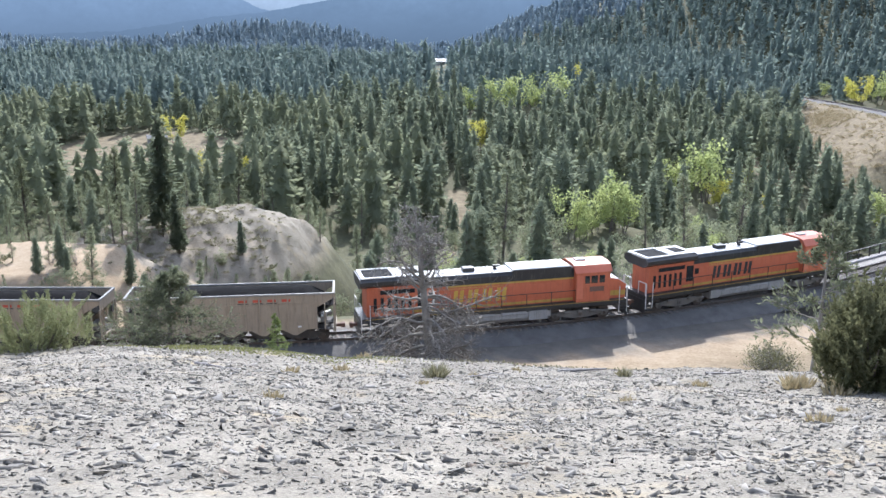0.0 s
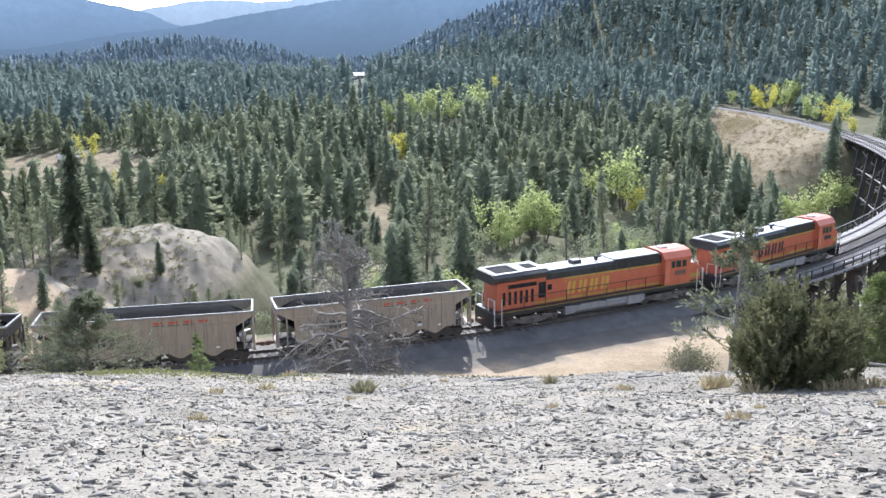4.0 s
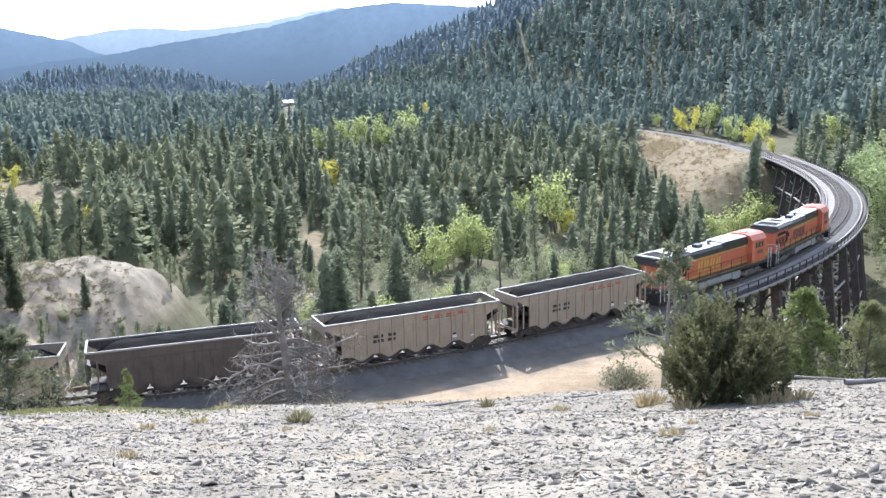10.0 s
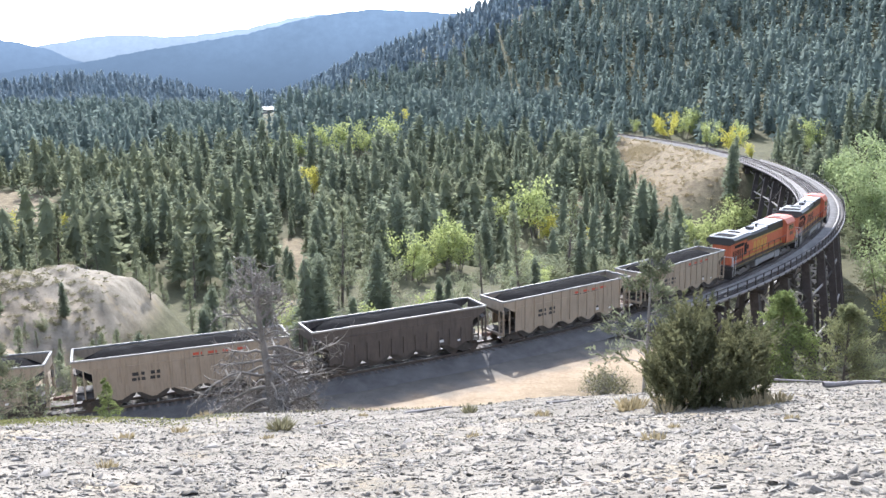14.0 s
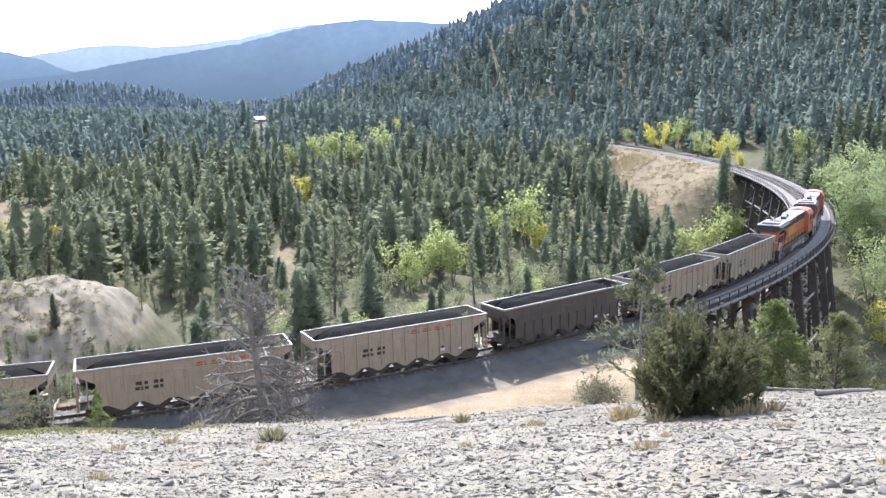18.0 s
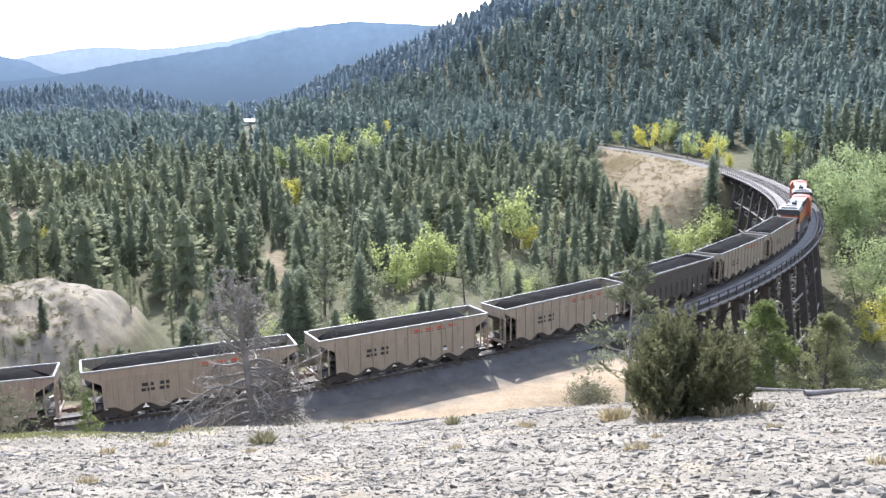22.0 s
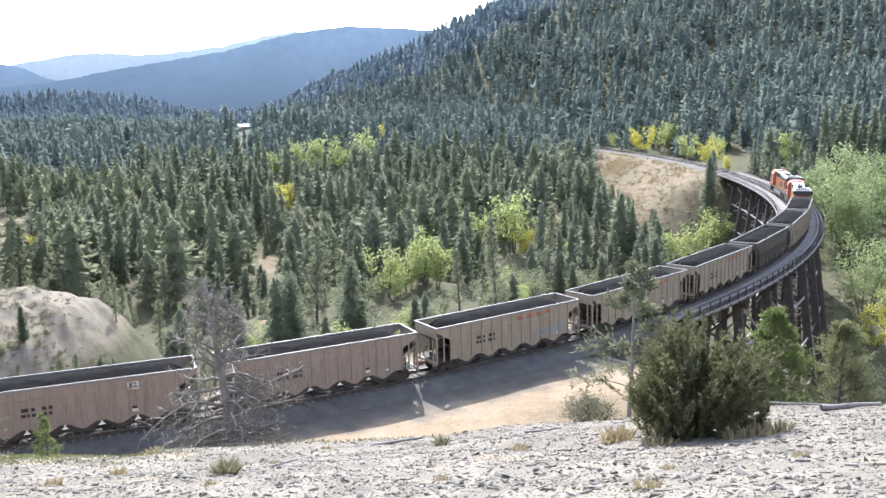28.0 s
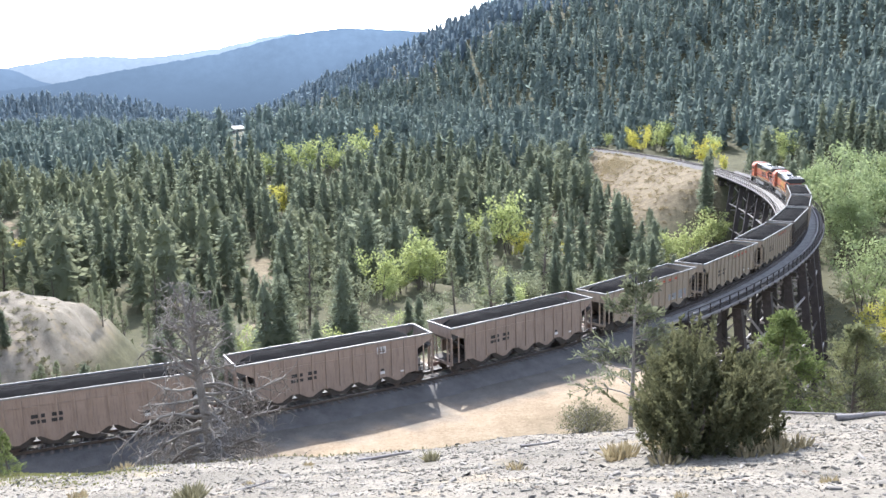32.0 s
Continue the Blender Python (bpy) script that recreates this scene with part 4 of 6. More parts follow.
    for end in (-1, 1):
        bm = boxes(((end * 10.6, -0.16, 0.74), (end * 11.0, 0.16, 0.98)), ((end * 10.9, -0.22, 0.66), (end * 11.15, 0.22, 1.02)), bevel=0.03)
        part("coupler", bm, RUST, e)
        part("pilot", slab([(-1.45, 0.25), (1.45, 0.25), (1.45, 1.3), (-1.45, 1.3)], end * 10.5, end * 10.6, "yz"), LOCO_BLACK, e)
        for side in (-1, 1):
            bm = bmesh.new()
            for k in range(4):
                beam(bm, (end * 10.15, side * 1.25, 0.45 + 0.33 * k), (end * 10.15, side * 1.52, 0.45 + 0.33 * k), 0.55, 0.04)
            part("steps", bm, LOCO_BLACK, e)
            for x in (9.85, 10.5):
                part("grab_rail", beam(bmesh.new(), (end * x, side * 1.5, 0.6), (end * x, side * 1.5, 2.7), 0.05), RAIL_WHITE, e)
    # walkway railings
    for side in (-1, 1):
        y = side * 1.46
        part("handrail", beam(bmesh.new(), (-9.8, y, 2.62), (6.2, y, 2.62), 0.045), LOCO_BLACK, e)
        p = part("stanchion", boxes(((-0.025, -0.025, 1.64), (0.025, 0.025, 2.62))), LOCO_BLACK, e)
        p.matrix_basis = pose(-9.8, y, 0)
        for k in range(1, 9):
            twin(p, pose(-9.8 + 2.0 * k, y, 0))
    for end in (-1, 1):
        for y in (-1.4, -0.5, 0.5, 1.4):
            part("end_post", beam(bmesh.new(), (end * 10.5, y, 1.64), (end * 10.5, y, 2.65), 0.05), RAIL_WHITE, e)
        for ya, yb in ((-1.4, -0.5), (0.5, 1.4)):
            part("end_rail", beam(bmesh.new(), (end * 10.5, ya, 2.65), (end * 10.5, yb, 2.65), 0.05), RAIL_WHITE, e)
    return e


train.append((locomotive("orange diesel locomotive with gold side lettering and black roof band", ORANGE, GOLD_MARK), (CAR + LOCO) / 2 + 0.3, 13.5))
train.append((locomotive("orange diesel locomotive with black slanted side lettering", ORANGE, BLACK_MARK), (CAR + LOCO) / 2 + 0.4 + LOCO, 13.5))


# ---- plants ----
def kites(rng, place, ways, length, width, lean=0.4):
    """Small four-cornered sprays: corners and triangles, from arrays of places, ways out, lengths and widths."""
    n = len(place)
    w = ways / np.linalg.norm(ways, axis=1, keepdims=True)
    side = np.cross(w, rng.normal(size=(n, 3)) * lean + (0, 0, 1))
    side /= np.linalg.norm(side, axis=1, keepdims=True) + 1e-9
    a = place
    c = place + w * length[:, None]
    m = place + w * (0.55 * length)[:, None]
    v = np.stack([a, m + side * width[:, None], c, m - side * width[:, None]], 1).reshape(-1, 3)
    k = np.arange(n)[:, None] * 4
    return v, np.concatenate([k + [0, 1, 2], k + [0, 2, 3]]).astype(np.int32)


def conifer(rng, tiers, points, sprays, spread=0.17, bare=0.05, shape="cone", fat=1.0, heart=0.8):
    """A unit-high conifer: a ragged dark heart of skirts, hidden under many drooping sprays."""
    v, f = [], []
    if shape == "round":
        bare = bare + 0.12
    lean = rng.normal(size=2) * 0.012
    phase = rng.random() * 6

    def reach_at(u):
        if shape == "cone":
            return spread * (1 - u) ** 0.5 * (0.72 + 0.28 * np.minimum(1, u * 4)) * (1 + 0.10 * np.sin(u * 17 + phase))
        return spread * (1 - u) ** 0.55 * (0.75 + 0.5 * np.abs(np.sin(u * 9 + phase)))

    for k in range(tiers):
        u = (k + 0.35 * rng.random()) / tiers
        r = heart * reach_at(u) * (0.85 + 0.3 * rng.random()) + 0.006
        z = bare + (1 - bare) * u
        top = min(0.985, z + (1 - bare) / tiers * 1.7)
        cx, cy = lean[0] * u * 3 + rng.normal() * 0.006, lean[1] * u * 3 + rng.normal() * 0.006
        n = len(v)
        v.append((cx, cy, top))
        spin = rng.random() * 6.28
        for j in range(2 * points):
            a = spin + math.pi * j / points + rng.normal() * 0.12
            q = r * ((1.0 + 0.3 * rng.random()) if j % 2 == 0 else (0.4 + 0.25 * rng.random()))
            v.append((cx + q * math.cos(a), cy + q * math.sin(a), z - 0.2 * q + rng.normal() * 0.012 + (0.0 if j % 2 == 0 else 0.03 * (1 - u))))
        m = 2 * points
        f += [(n, n + 1 + j, n + 1 + (j + 1) % m) for j in range(m)]
    n = len(v)
    v += [(0.009, 0, 0), (-0.005, 0.008, 0), (-0.005, -0.008, 0), (lean[0] * 3, lean[1] * 3, 1.0)]
    f += [(n, n + 1, n + 3), (n + 1, n + 2, n + 3), (n + 2, n, n + 3)]
    u = ((np.arange(sprays) + rng.random(sprays)) / sprays) ** 1.2
    reach = reach_at(u) * (0.62 + 0.5 * rng.random(sprays)) * (1 + 0.3 * np.sin(u * 23 + phase) * rng.random(sprays)) + 0.012
    a = rng.random(sprays) * 2 * np.pi
    ways = np.stack([np.cos(a), np.sin(a), -0.35 + 0.75 * rng.random(sprays) + 0.7 * u ** 2], -1)
    inner = (0.35 + 0.4 * rng.random(sprays)) * reach
    place = np.stack([np.cos(a) * inner + lean[0] * u * 3, np.sin(a) * inner + lean[1] * u * 3, bare + (1 - bare) * u + 0.02], -1)
    ln = (reach - inner * 0.6) * (1.0 if shape == "cone" else 0.75) + 0.008
    thin = min(1.0, (140 / sprays) ** 0.5)            # more sprays, each slimmer
    kv, kf = kites(rng, place, ways, ln * (0.5 + 0.5 * thin), (ln * (0.16 + 0.13 * rng.random(sprays)) + 0.003) * thin * fat, 0.9)
    return np.concatenate([np.array(v), kv]), np.concatenate([np.array(f, np.int32), kf + len(v)])


def scatter(name, kinds, spots, material, label, category="forest"):
    """One mesh of many plants: spots hold x, y, z, height, width factor, kind, turn."""
    vs, fs, base = [], [], 0
    for x, y, z, h, w, k, turn in spots:
        v, f = kinds[int(k)]
        c, s = math.cos(turn) * h * w, math.sin(turn) * h * w
        vs.append(np.stack([x + v[:, 0] * c - v[:, 1] * s, y + v[:, 0] * s + v[:, 1] * c, z - 0.2 + v[:, 2] * h], -1))
        fs.append(f + base)
        base += len(v)
    ob = new(name, mesh_from(name, np.concatenate(vs), np.concatenate(fs), material))
    return tagged(ob, label, category, kind="stuff")


def tube(points, radii, sides=5):
    """A tapering bent stem through points."""
    pts, n = np.asarray(points, float), len(points)
    v, f = [], []
    ref = np.array([0.31, 0.83, 0.46])
    for i in range(n):
        d = pts[min(i + 1, n - 1)] - pts[max(i - 1, 0)]
        d = d / (np.linalg.norm(d) + 1e-9)
        p = np.cross(d, ref)
        p /= np.linalg.norm(p) + 1e-9
        q = np.cross(d, p)
        for k in range(sides):
            a = 2 * math.pi * k / sides
            v.append(pts[i] + radii[i] * (math.cos(a) * p + math.sin(a) * q))
    for i in range(n - 1):
        for k in range(sides):
            j = (k + 1) % sides
            f.append((i * sides + k, i * sides + j, (i + 1) * sides + j, (i + 1) * sides + k))
    return np.array(v), np.array(f)


def join(pieces):
    vs, fs, base = [], [], 0
    for v, f in pieces:
        vs.append(v)
        fs.append(f + base)
        base += len(v)
    return np.concatenate(vs), np.concatenate(fs)


def bough(rng, start, way, length, radius, sag=0.3, bend=0.25, steps=5):
    """Points and radii of one limb that wanders and sags."""
    pts, p, d = [np.array(start, float)], np.array(start, float), np.array(way, float) / np.linalg.norm(way)
    for k in range(steps):
        d = d + rng.normal(size=3) * bend / steps * 1.6 + (0, 0, -sag / steps)
        d /= np.linalg.norm(d)
        p = p + d * length / steps
        pts.append(p.copy())
    return pts, [radius * (1 - 0.85 * k / steps) for k in range(steps + 1)]


def plant(name, label, category, trunk, crown, bark, leaves, group=""):
    e = tagged(new(name), label, category, group)
    for part_name, data, material in (("trunk", trunk, bark), ("crown", crown, leaves)):
        if data is not None:
            o = new(part_name, mesh_from(part_name, *data, material))
            o.parent = e
    return e


def fir(rng, h, spread, sprays, label, leaves, shape="cone", group="conifers of the valley", tiers=11, points=6):
    v, f = conifer(rng, tiers, points, sprays, spread, 0.05, shape)
    stem = tube([(0, 0, -0.4), (0.02 * h * rng.normal() * 0.3, 0, h * 0.5), (0, 0, h * 0.97)], [0.016 * h, 0.011 * h, 0.002 * h], 6)
    return plant("conifer_tree", label, "tree", stem, (v * h, f), BARK, leaves, group)


def open_pine(rng, h, leaves, label, limbs, tuft, reach, low=0.2, bark=BARK, rise=0.25, sag=0.35, shoots=3, bare=0.45, name="pine_tree", group=""):
    """A pine whose limbs are clothed in needles towards their ends, with side shoots."""
    pts, rad = bough(rng, (0, 0, -0.4), (0.03, 0.02, 1), h + 0.4, 0.017 * h, -0.02, 0.12, 8)
    wood, green = [tube(pts, rad, 7)], []
    for k in range(limbs):
        u = low + (0.98 - low) * (k + rng.random()) / limbs
        i = min(int(u * 8), 7)
        start = pts[i] + (pts[i + 1] - pts[i]) * (u * 8 - i)
        a = rng.random() * 6.28
        ln = reach * (1 - u * 0.92) * (0.6 + 0.55 * rng.random())
        q, r = bough(rng, start, (math.cos(a), math.sin(a), rise + (0.5 * u if rise > 0.1 else 0.0)), ln, 0.008 * h * (1.1 - u), sag, 0.4, 5)
        sprigs = [(q, r)]
        for j in range(2, 5):
            for _ in range(shoots):
                way = (q[j + 1] - q[j]) / np.linalg.norm(q[j + 1] - q[j]) + rng.normal(size=3) * 0.55
                sprigs.append(bough(rng, q[j], way, ln * 0.34, 0.0028 * h, -0.1, 0.3, 3))
        for n, (p, pr) in enumerate(sprigs):
            if n == 0 or shoots > 1:
                wood.append(tube(p, pr, 3))
            p = np.array(p)
            m = tuft * (3 if n == 0 else 1)
            t = (bare if n == 0 else 0.15) + (1 - (bare if n == 0 else 0.15)) * rng.random(m)
            at = t * (len(p) - 1)
            lo = np.minimum(at.astype(int), len(p) - 2)
            along = p[lo + 1] - p[lo]
            place = p[lo] + along * (at - lo)[:, None] + rng.normal(size=(m, 3)) * 0.012 * h
            ways = along / np.linalg.norm(along, axis=1, keepdims=True) + rng.normal(size=(m, 3)) * 0.55 + (0, 0, 0.15)
            size = 0.033 * h * (0.6 + 0.8 * rng.random(m))
            green.append(kites(rng, place, ways, size, size * 0.13, 2.0))
    return plant(name, label, "tree", join(wood), join(green), bark, leaves, group)


def leafy(rng, h, w, leaves_count, leaf, label, leaves, low=0.25, group="leafy trees"):
    """A broadleaf: bent stems, limbs and an uneven crown of many leaf clumps with gaps."""
    stems, tips = [], []
    for k in range(rng.integers(2, 5)):
        a = rng.random() * 6.28
        pts, rad = bough(rng, (0.12 * w * math.cos(a), 0.12 * w * math.sin(a), -0.3), (0.25 * math.cos(a), 0.25 * math.sin(a), 1), h * (0.75 + 0.2 * rng.random()), 0.013 * h, -0.1, 0.3, 6)
        stems.append(tube(pts, rad, 5))
        for j in range(2, 7):
            b = rng.random() * 6.28
            q, r = bough(rng, pts[j], (math.cos(b), math.sin(b), 0.6), w * (0.25 + 0.25 * rng.random()), rad[j] * 0.6, 0, 0.4, 3)
            stems.append(tube(q, r, 4))
            tips += [q[2], q[3], pts[j]]
    tips = np.array([t for t in tips if t[2] > low * h] + [(0, 0, h * 0.9)])
    pick = rng.integers(len(tips), size=leaves_count)
    puff = rng.normal(size=(leaves_count, 3)) * (0.10 * w, 0.10 * w, 0.055 * h)
    place = tips[pick] + puff
    v, f = kites(rng, place, rng.normal(size=(leaves_count, 3)), leaf * (0.6 + 0.8 * rng.random(leaves_count)), leaf * (0.3 + 0.25 * rng.random(leaves_count)), 2.0)
    return plant("leafy_tree", label, "tree", join(stems), (v, f), BARK, leaves, group)


def put(ob, x, y, turn=0.0, scale=1.0, z=None, first=False):
    """Stands a plant on the ground: the plant itself the first time, else a copy."""
    m = pose(x, y, (ground_at(x, y) if z is None else z) - 0.05, 0, 0, turn) @ Matrix.Scale(scale, 4)
    if not ob.get("placed"):
        ob["placed"] = 1
        ob.matrix_basis = m
        return ob
    return copy_thing(ob, m)


# leafy trees: x, y and width of the crown
LIME_HILL = [(-54.6, 302.4, 5.2), (-68.3, 318.2, 3.6), (-43.8, 299.2, 7.6), (-38.5, 301.9, 8.6), (-34.1, 306.7, 8), (-27.5, 298.6, 6.8), (8.1, 206.6, 6.2), (12.9, 209.5, 4.5), (16.4, 204.5, 6.6)]
LIME_BANK = [(64.7, 212.5, 6.3), (54.6, 202.3, 5.8), (50, 190, 4.2), (77, 285.5, 5.6), (79.5, 270, 5.2), (83.8, 345, 5.8), (68.2, 362, 4), (105.4, 276.3, 5.8)]
LIME_RAVINE = [(94.5, 223.9, 9.2), (102, 226.6, 11), (109, 226.6, 9.5), (91.3, 206.2, 8.6), (93, 198, 8.3), (76, 160, 6.4), (99, 212, 9)]
LIME_CREEK = [(-9.3, 147.4, 5.7), (-5.7, 151.7, 5.6), (-2.9, 158.2, 3.6), (-2, 200.2, 3.5), (-7.5, 143.5, 4.5), (-1, 153, 3.6)]
LIME_SPOTS = LIME_HILL + LIME_BANK + LIME_RAVINE + LIME_CREEK
YELLOW_SPOTS = [(-23.7, 365.1, 4), (-42.1, 247.5, 4.4), (-69.8, 227.9, 2.4), (24.5, 213.2, 3), (28.2, 199, 2), (42.8, 266.7, 2.4), (18.4, 197.8, 3.8), (-89.4, 194.5, 3), (76.5, 258.6, 4.6), (72, 320, 4.2),
                (75.5, 240, 2.6), (67, 138, 3.6), (73, 146, 3.4), (-122.7, 225.8, 4), (-97.1, 188.2, 4), (77.8, 348, 5.4)]


def clearing(x, y, s, n):
    """True where no wood grows."""
    edge = np.interp(y, (190, 205, 220, 241, 263, 300, 330, 360), (55, 57, 57, 55, 53.5, 52.5, 55, 60))
    bank = (s > 170) & (n > -4.5) & (x > edge) & (s < 345)
    line = ((np.abs(n) < 7) & (s > -120) & (s < 330)) | ((np.abs(n) < 4.5) & (s >= 330))
    near = (n < -3) & (s < 150)
    mound = (bump(x, y, -42, 87, 14, 11, 10, 1.4) > 0.3) | ((x < -38) & (n > 0) & (n < 22) & (s < 20))
    meadow = (bump(x, y, -124, 212, 24, 32, 25, 2) > 0.3) | (bump(x, y, -112, 190, 16, 30, 25, 2) > 0.4)
    strip = (np.abs(x + 0.19 * y - 0.9 * np.sin(y * 0.05)) < 1.9) & (y > 120) & (y < 205)
    gully = (n > 0) & (n < 14) & (s > 20) & (s < 172)
    creek = (n > 0) & (n < 52) & (s > -4) & (s < 105) & (wavy(x, y, 6.0, 5.0) > -0.45)
    aspens = np.zeros(np.shape(x), bool)
    for cx, cy, k in LIME_SPOTS + YELLOW_SPOTS:       # room for the leafy trees, on the open side
        aspens |= (np.abs(x - cx * y / cy) < 0.55 * k + 1.2) & (y > cy - 11 - 2.0 * k) & (y < cy + 3)
    roofs = (np.abs(x + 0.2135 * y) < 4.5) & (y > 352) & (y < 640)
    return bank | line | near | mound | meadow | strip | gully | creek | aspens | roofs


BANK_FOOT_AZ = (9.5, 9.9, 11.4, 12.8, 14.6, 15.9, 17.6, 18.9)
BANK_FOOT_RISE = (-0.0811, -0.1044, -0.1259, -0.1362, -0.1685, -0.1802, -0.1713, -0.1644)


def forest_spots(rng, r0, r1, gap, tall, kinds):
    """Uneven spots over the ring between two distances within the valley."""
    out = []
    r = r0
    while r < r1:
        step = gap * (0.9 + 0.2 * rng.random())
        az = radians(-43)
        while az < radians(33):
            az += step / r * (0.5 + rng.random())
            d = r + step * (rng.random() - 0.5) * 1.5
            out.append((d * math.sin(az), d * math.cos(az), tall * (0.35 + 0.85 * rng.random() ** 1.3), 0.7 + 0.6 * rng.random(),
                        rng.integers(kinds), rng.random() * 6.28))
        r += step
    a = np.array(out)
    s, n = off_track(a[:, 0], a[:, 1])
    a = a[~clearing(a[:, 0], a[:, 1], s, n)]
    z = ground_height(a[:, 0], a[:, 1])
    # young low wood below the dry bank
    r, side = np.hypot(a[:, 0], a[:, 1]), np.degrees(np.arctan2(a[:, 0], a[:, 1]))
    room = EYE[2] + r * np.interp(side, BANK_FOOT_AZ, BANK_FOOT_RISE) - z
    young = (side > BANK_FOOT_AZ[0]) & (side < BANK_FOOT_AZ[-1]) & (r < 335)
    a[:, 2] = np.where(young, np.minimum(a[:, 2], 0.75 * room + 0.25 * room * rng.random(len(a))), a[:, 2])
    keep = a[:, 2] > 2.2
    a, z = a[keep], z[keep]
    return np.stack([a[:, 0], a[:, 1], z, a[:, 2], a[:, 3], a[:, 4], a[:, 5]], -1)


rng = np.random.default_rng(7)
mid_kinds = [conifer(rng, 8, 5, 250, 0.145 + 0.016 * k, fat=0.85, heart=0.7) for k in range(6)]
mid_pines = [conifer(rng, 6, 5, 190, 0.18, 0.05, "round") for _ in range(6)]
far_kinds = [conifer(rng, 5, 3, 44, 0.19 + 0.02 * k, fat=1.0, heart=0.64) for k in range(5)]
dim_kinds = [conifer(rng, 3, 3, 14, 0.20 + 0.02 * k, fat=1.3, heart=0.66) for k in range(5)]

# conifers near the line stand singly
near_firs = [fir(rng, 10, 0.165, 1700, "dark green conifer in the valley wood", NEEDLES) for _ in range(3)]
near_pines = [open_pine(rng, 10, NEEDLES_GREY, "grey-green open-crowned pine in the valley wood", 46, 8, 2.1 + 0.3 * k, 0.14, BARK, 0.35, 0.1, 1, 0.3, "conifer_tree", "conifers of the valley") for k in range(3)]
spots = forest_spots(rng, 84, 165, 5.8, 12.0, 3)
spots[:, 3] *= np.interp(spots[:, 0], (-60, -35, -20), (0.6, 0.7, 1.0))   # lower towards the spoil banks
greyish = wavy(spots[:, 0], spots[:, 1], 16, 3.0) + 0.022 * (-spots[:, 0]) + rng.normal(size=len(spots)) * 0.5
for (x, y, z, h, w, k, turn), g in zip(spots[:290], greyish):
    put((near_pines if g > 0.3 else near_firs)[int(k)], x, y, math.degrees(turn), h / 10, z)
rest = [spots[290:]]
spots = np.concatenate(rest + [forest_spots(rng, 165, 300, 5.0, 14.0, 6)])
pale = wavy(spots[:, 0], spots[:, 1], 26, 3.0) + 0.009 * (-spots[:, 0]) - 0.005 * (spots[:, 1] - 160) + rng.normal(size=len(spots)) * 0.4 > 0.35
scatter("valley_woods", mid_kinds, spots[~pale], NEEDLES, "dense dark conifer wood on the valley side")
scatter("valley_pines", mid_pines, spots[pale], NEEDLES_GREY, "grey-green pines among the valley wood")
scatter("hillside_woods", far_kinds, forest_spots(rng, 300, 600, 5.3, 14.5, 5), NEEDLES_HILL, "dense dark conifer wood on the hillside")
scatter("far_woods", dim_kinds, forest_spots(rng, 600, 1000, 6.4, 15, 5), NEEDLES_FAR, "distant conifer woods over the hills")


# ---- leafy trees and shrubs of the valley ----
limes = [leafy(rng, 10, 6, 1150, 0.47, "lime-green aspen turning in autumn", ASPEN) for _ in range(3)]
cottonwoods = [leafy(rng, 14, 9, 3400, 0.40, "tall pale green cottonwood in the ravine", COTTONWOOD) for _ in range(2)]
yellows = [leafy(rng, 9, 5, 1000, 0.47, "bright yellow autumn aspen", ASPEN_YELLOW) for _ in range(2)]
willows = [leafy(rng, 7, 6.5, 1050, 0.37, "pale grey-green willow thicket", WILLOW, 0.12) for _ in range(3)]


def bare_shrub(rng, h, w, label, count=14, material=BARE_WOOD):
    pieces = []
    for k in range(count):
        a = rng.random() * 6.28
        pts, rad = bough(rng, (0.1 * w * math.cos(a), 0.1 * w * math.sin(a), -0.2), (0.45 * w / h * math.cos(a), 0.45 * w / h * math.sin(a), 1), h * (0.6 + 0.4 * rng.random()), 0.012 * h, 0.0, 0.5, 5)
        pieces.append(tube(pts, rad, 4))
        for j in (2, 3, 4, 5):
            for _ in range(2):
                q, r = bough(rng, pts[j], rng.normal(size=3) * 0.7 + (0, 0, 0.8), h * 0.25, max(rad[j] * 0.6, 0.004 * h), 0, 0.4, 3)
                pieces.append(tube(q, r, 3))
    return plant("bare_shrub", label, "shrub", join(pieces), None, material, None)


twiggy = [bare_shrub(rng, 5.5, 4, "leafless grey shrub in the valley bottom", 16) for _ in range(2)]
for i, (x, y, k) in enumerate(LIME_SPOTS):
    if (x, y, k) in LIME_RAVINE:
        put(cottonwoods[i % 2], x, y, i * 77, k / 8.5)
        continue
    put(limes[i % 3], x, y, i * 77, k / 6.0)
    if k > 5 and (x, y, k) not in LIME_HILL:          # clumps of two
        put(limes[(i + 1) % 3], x + 0.4 * k, y + 2.0, i * 31, k / 7.5)
for i, (x, y, k) in enumerate(YELLOW_SPOTS):
    put(yellows[i % 2], x, y, i * 59, k / 4.6)
for i, (x, y, k) in enumerate(((6.5, 126.6, 5.6), (11.2, 134.2, 5.4), (14.5, 137.1, 5.4), (18.2, 138.9, 4), (-12.3, 138.8, 5.5), (-16.4, 135.8, 5.4), (-20.1, 130.8, 5), (-25, 128, 4.6), (1, 130, 4.5), (22, 142, 4.4), (-13, 121, 4.4), (-3, 122, 4.6), (28, 150, 4.5))):
    put(willows[i % 3] if i != 1 else limes[1], x, y, i * 53, k / 6.6)
for i in range(62):                                   # thickets along the creek inside the curve
    s, n = rng.uniform(-6, 85), rng.uniform(12, 44)
    x, y, th = on_track(s)
    kind = (willows[i % 3], twiggy[i % 2], willows[i % 2], twiggy[i % 2], limes[i % 3], near_firs[i % 3])[i % 6]
    put(kind, x - n * math.sin(th), y + n * math.cos(th), i * 41, rng.uniform(0.5, 0.85) * (1.0 if s < 25 else 1.1))
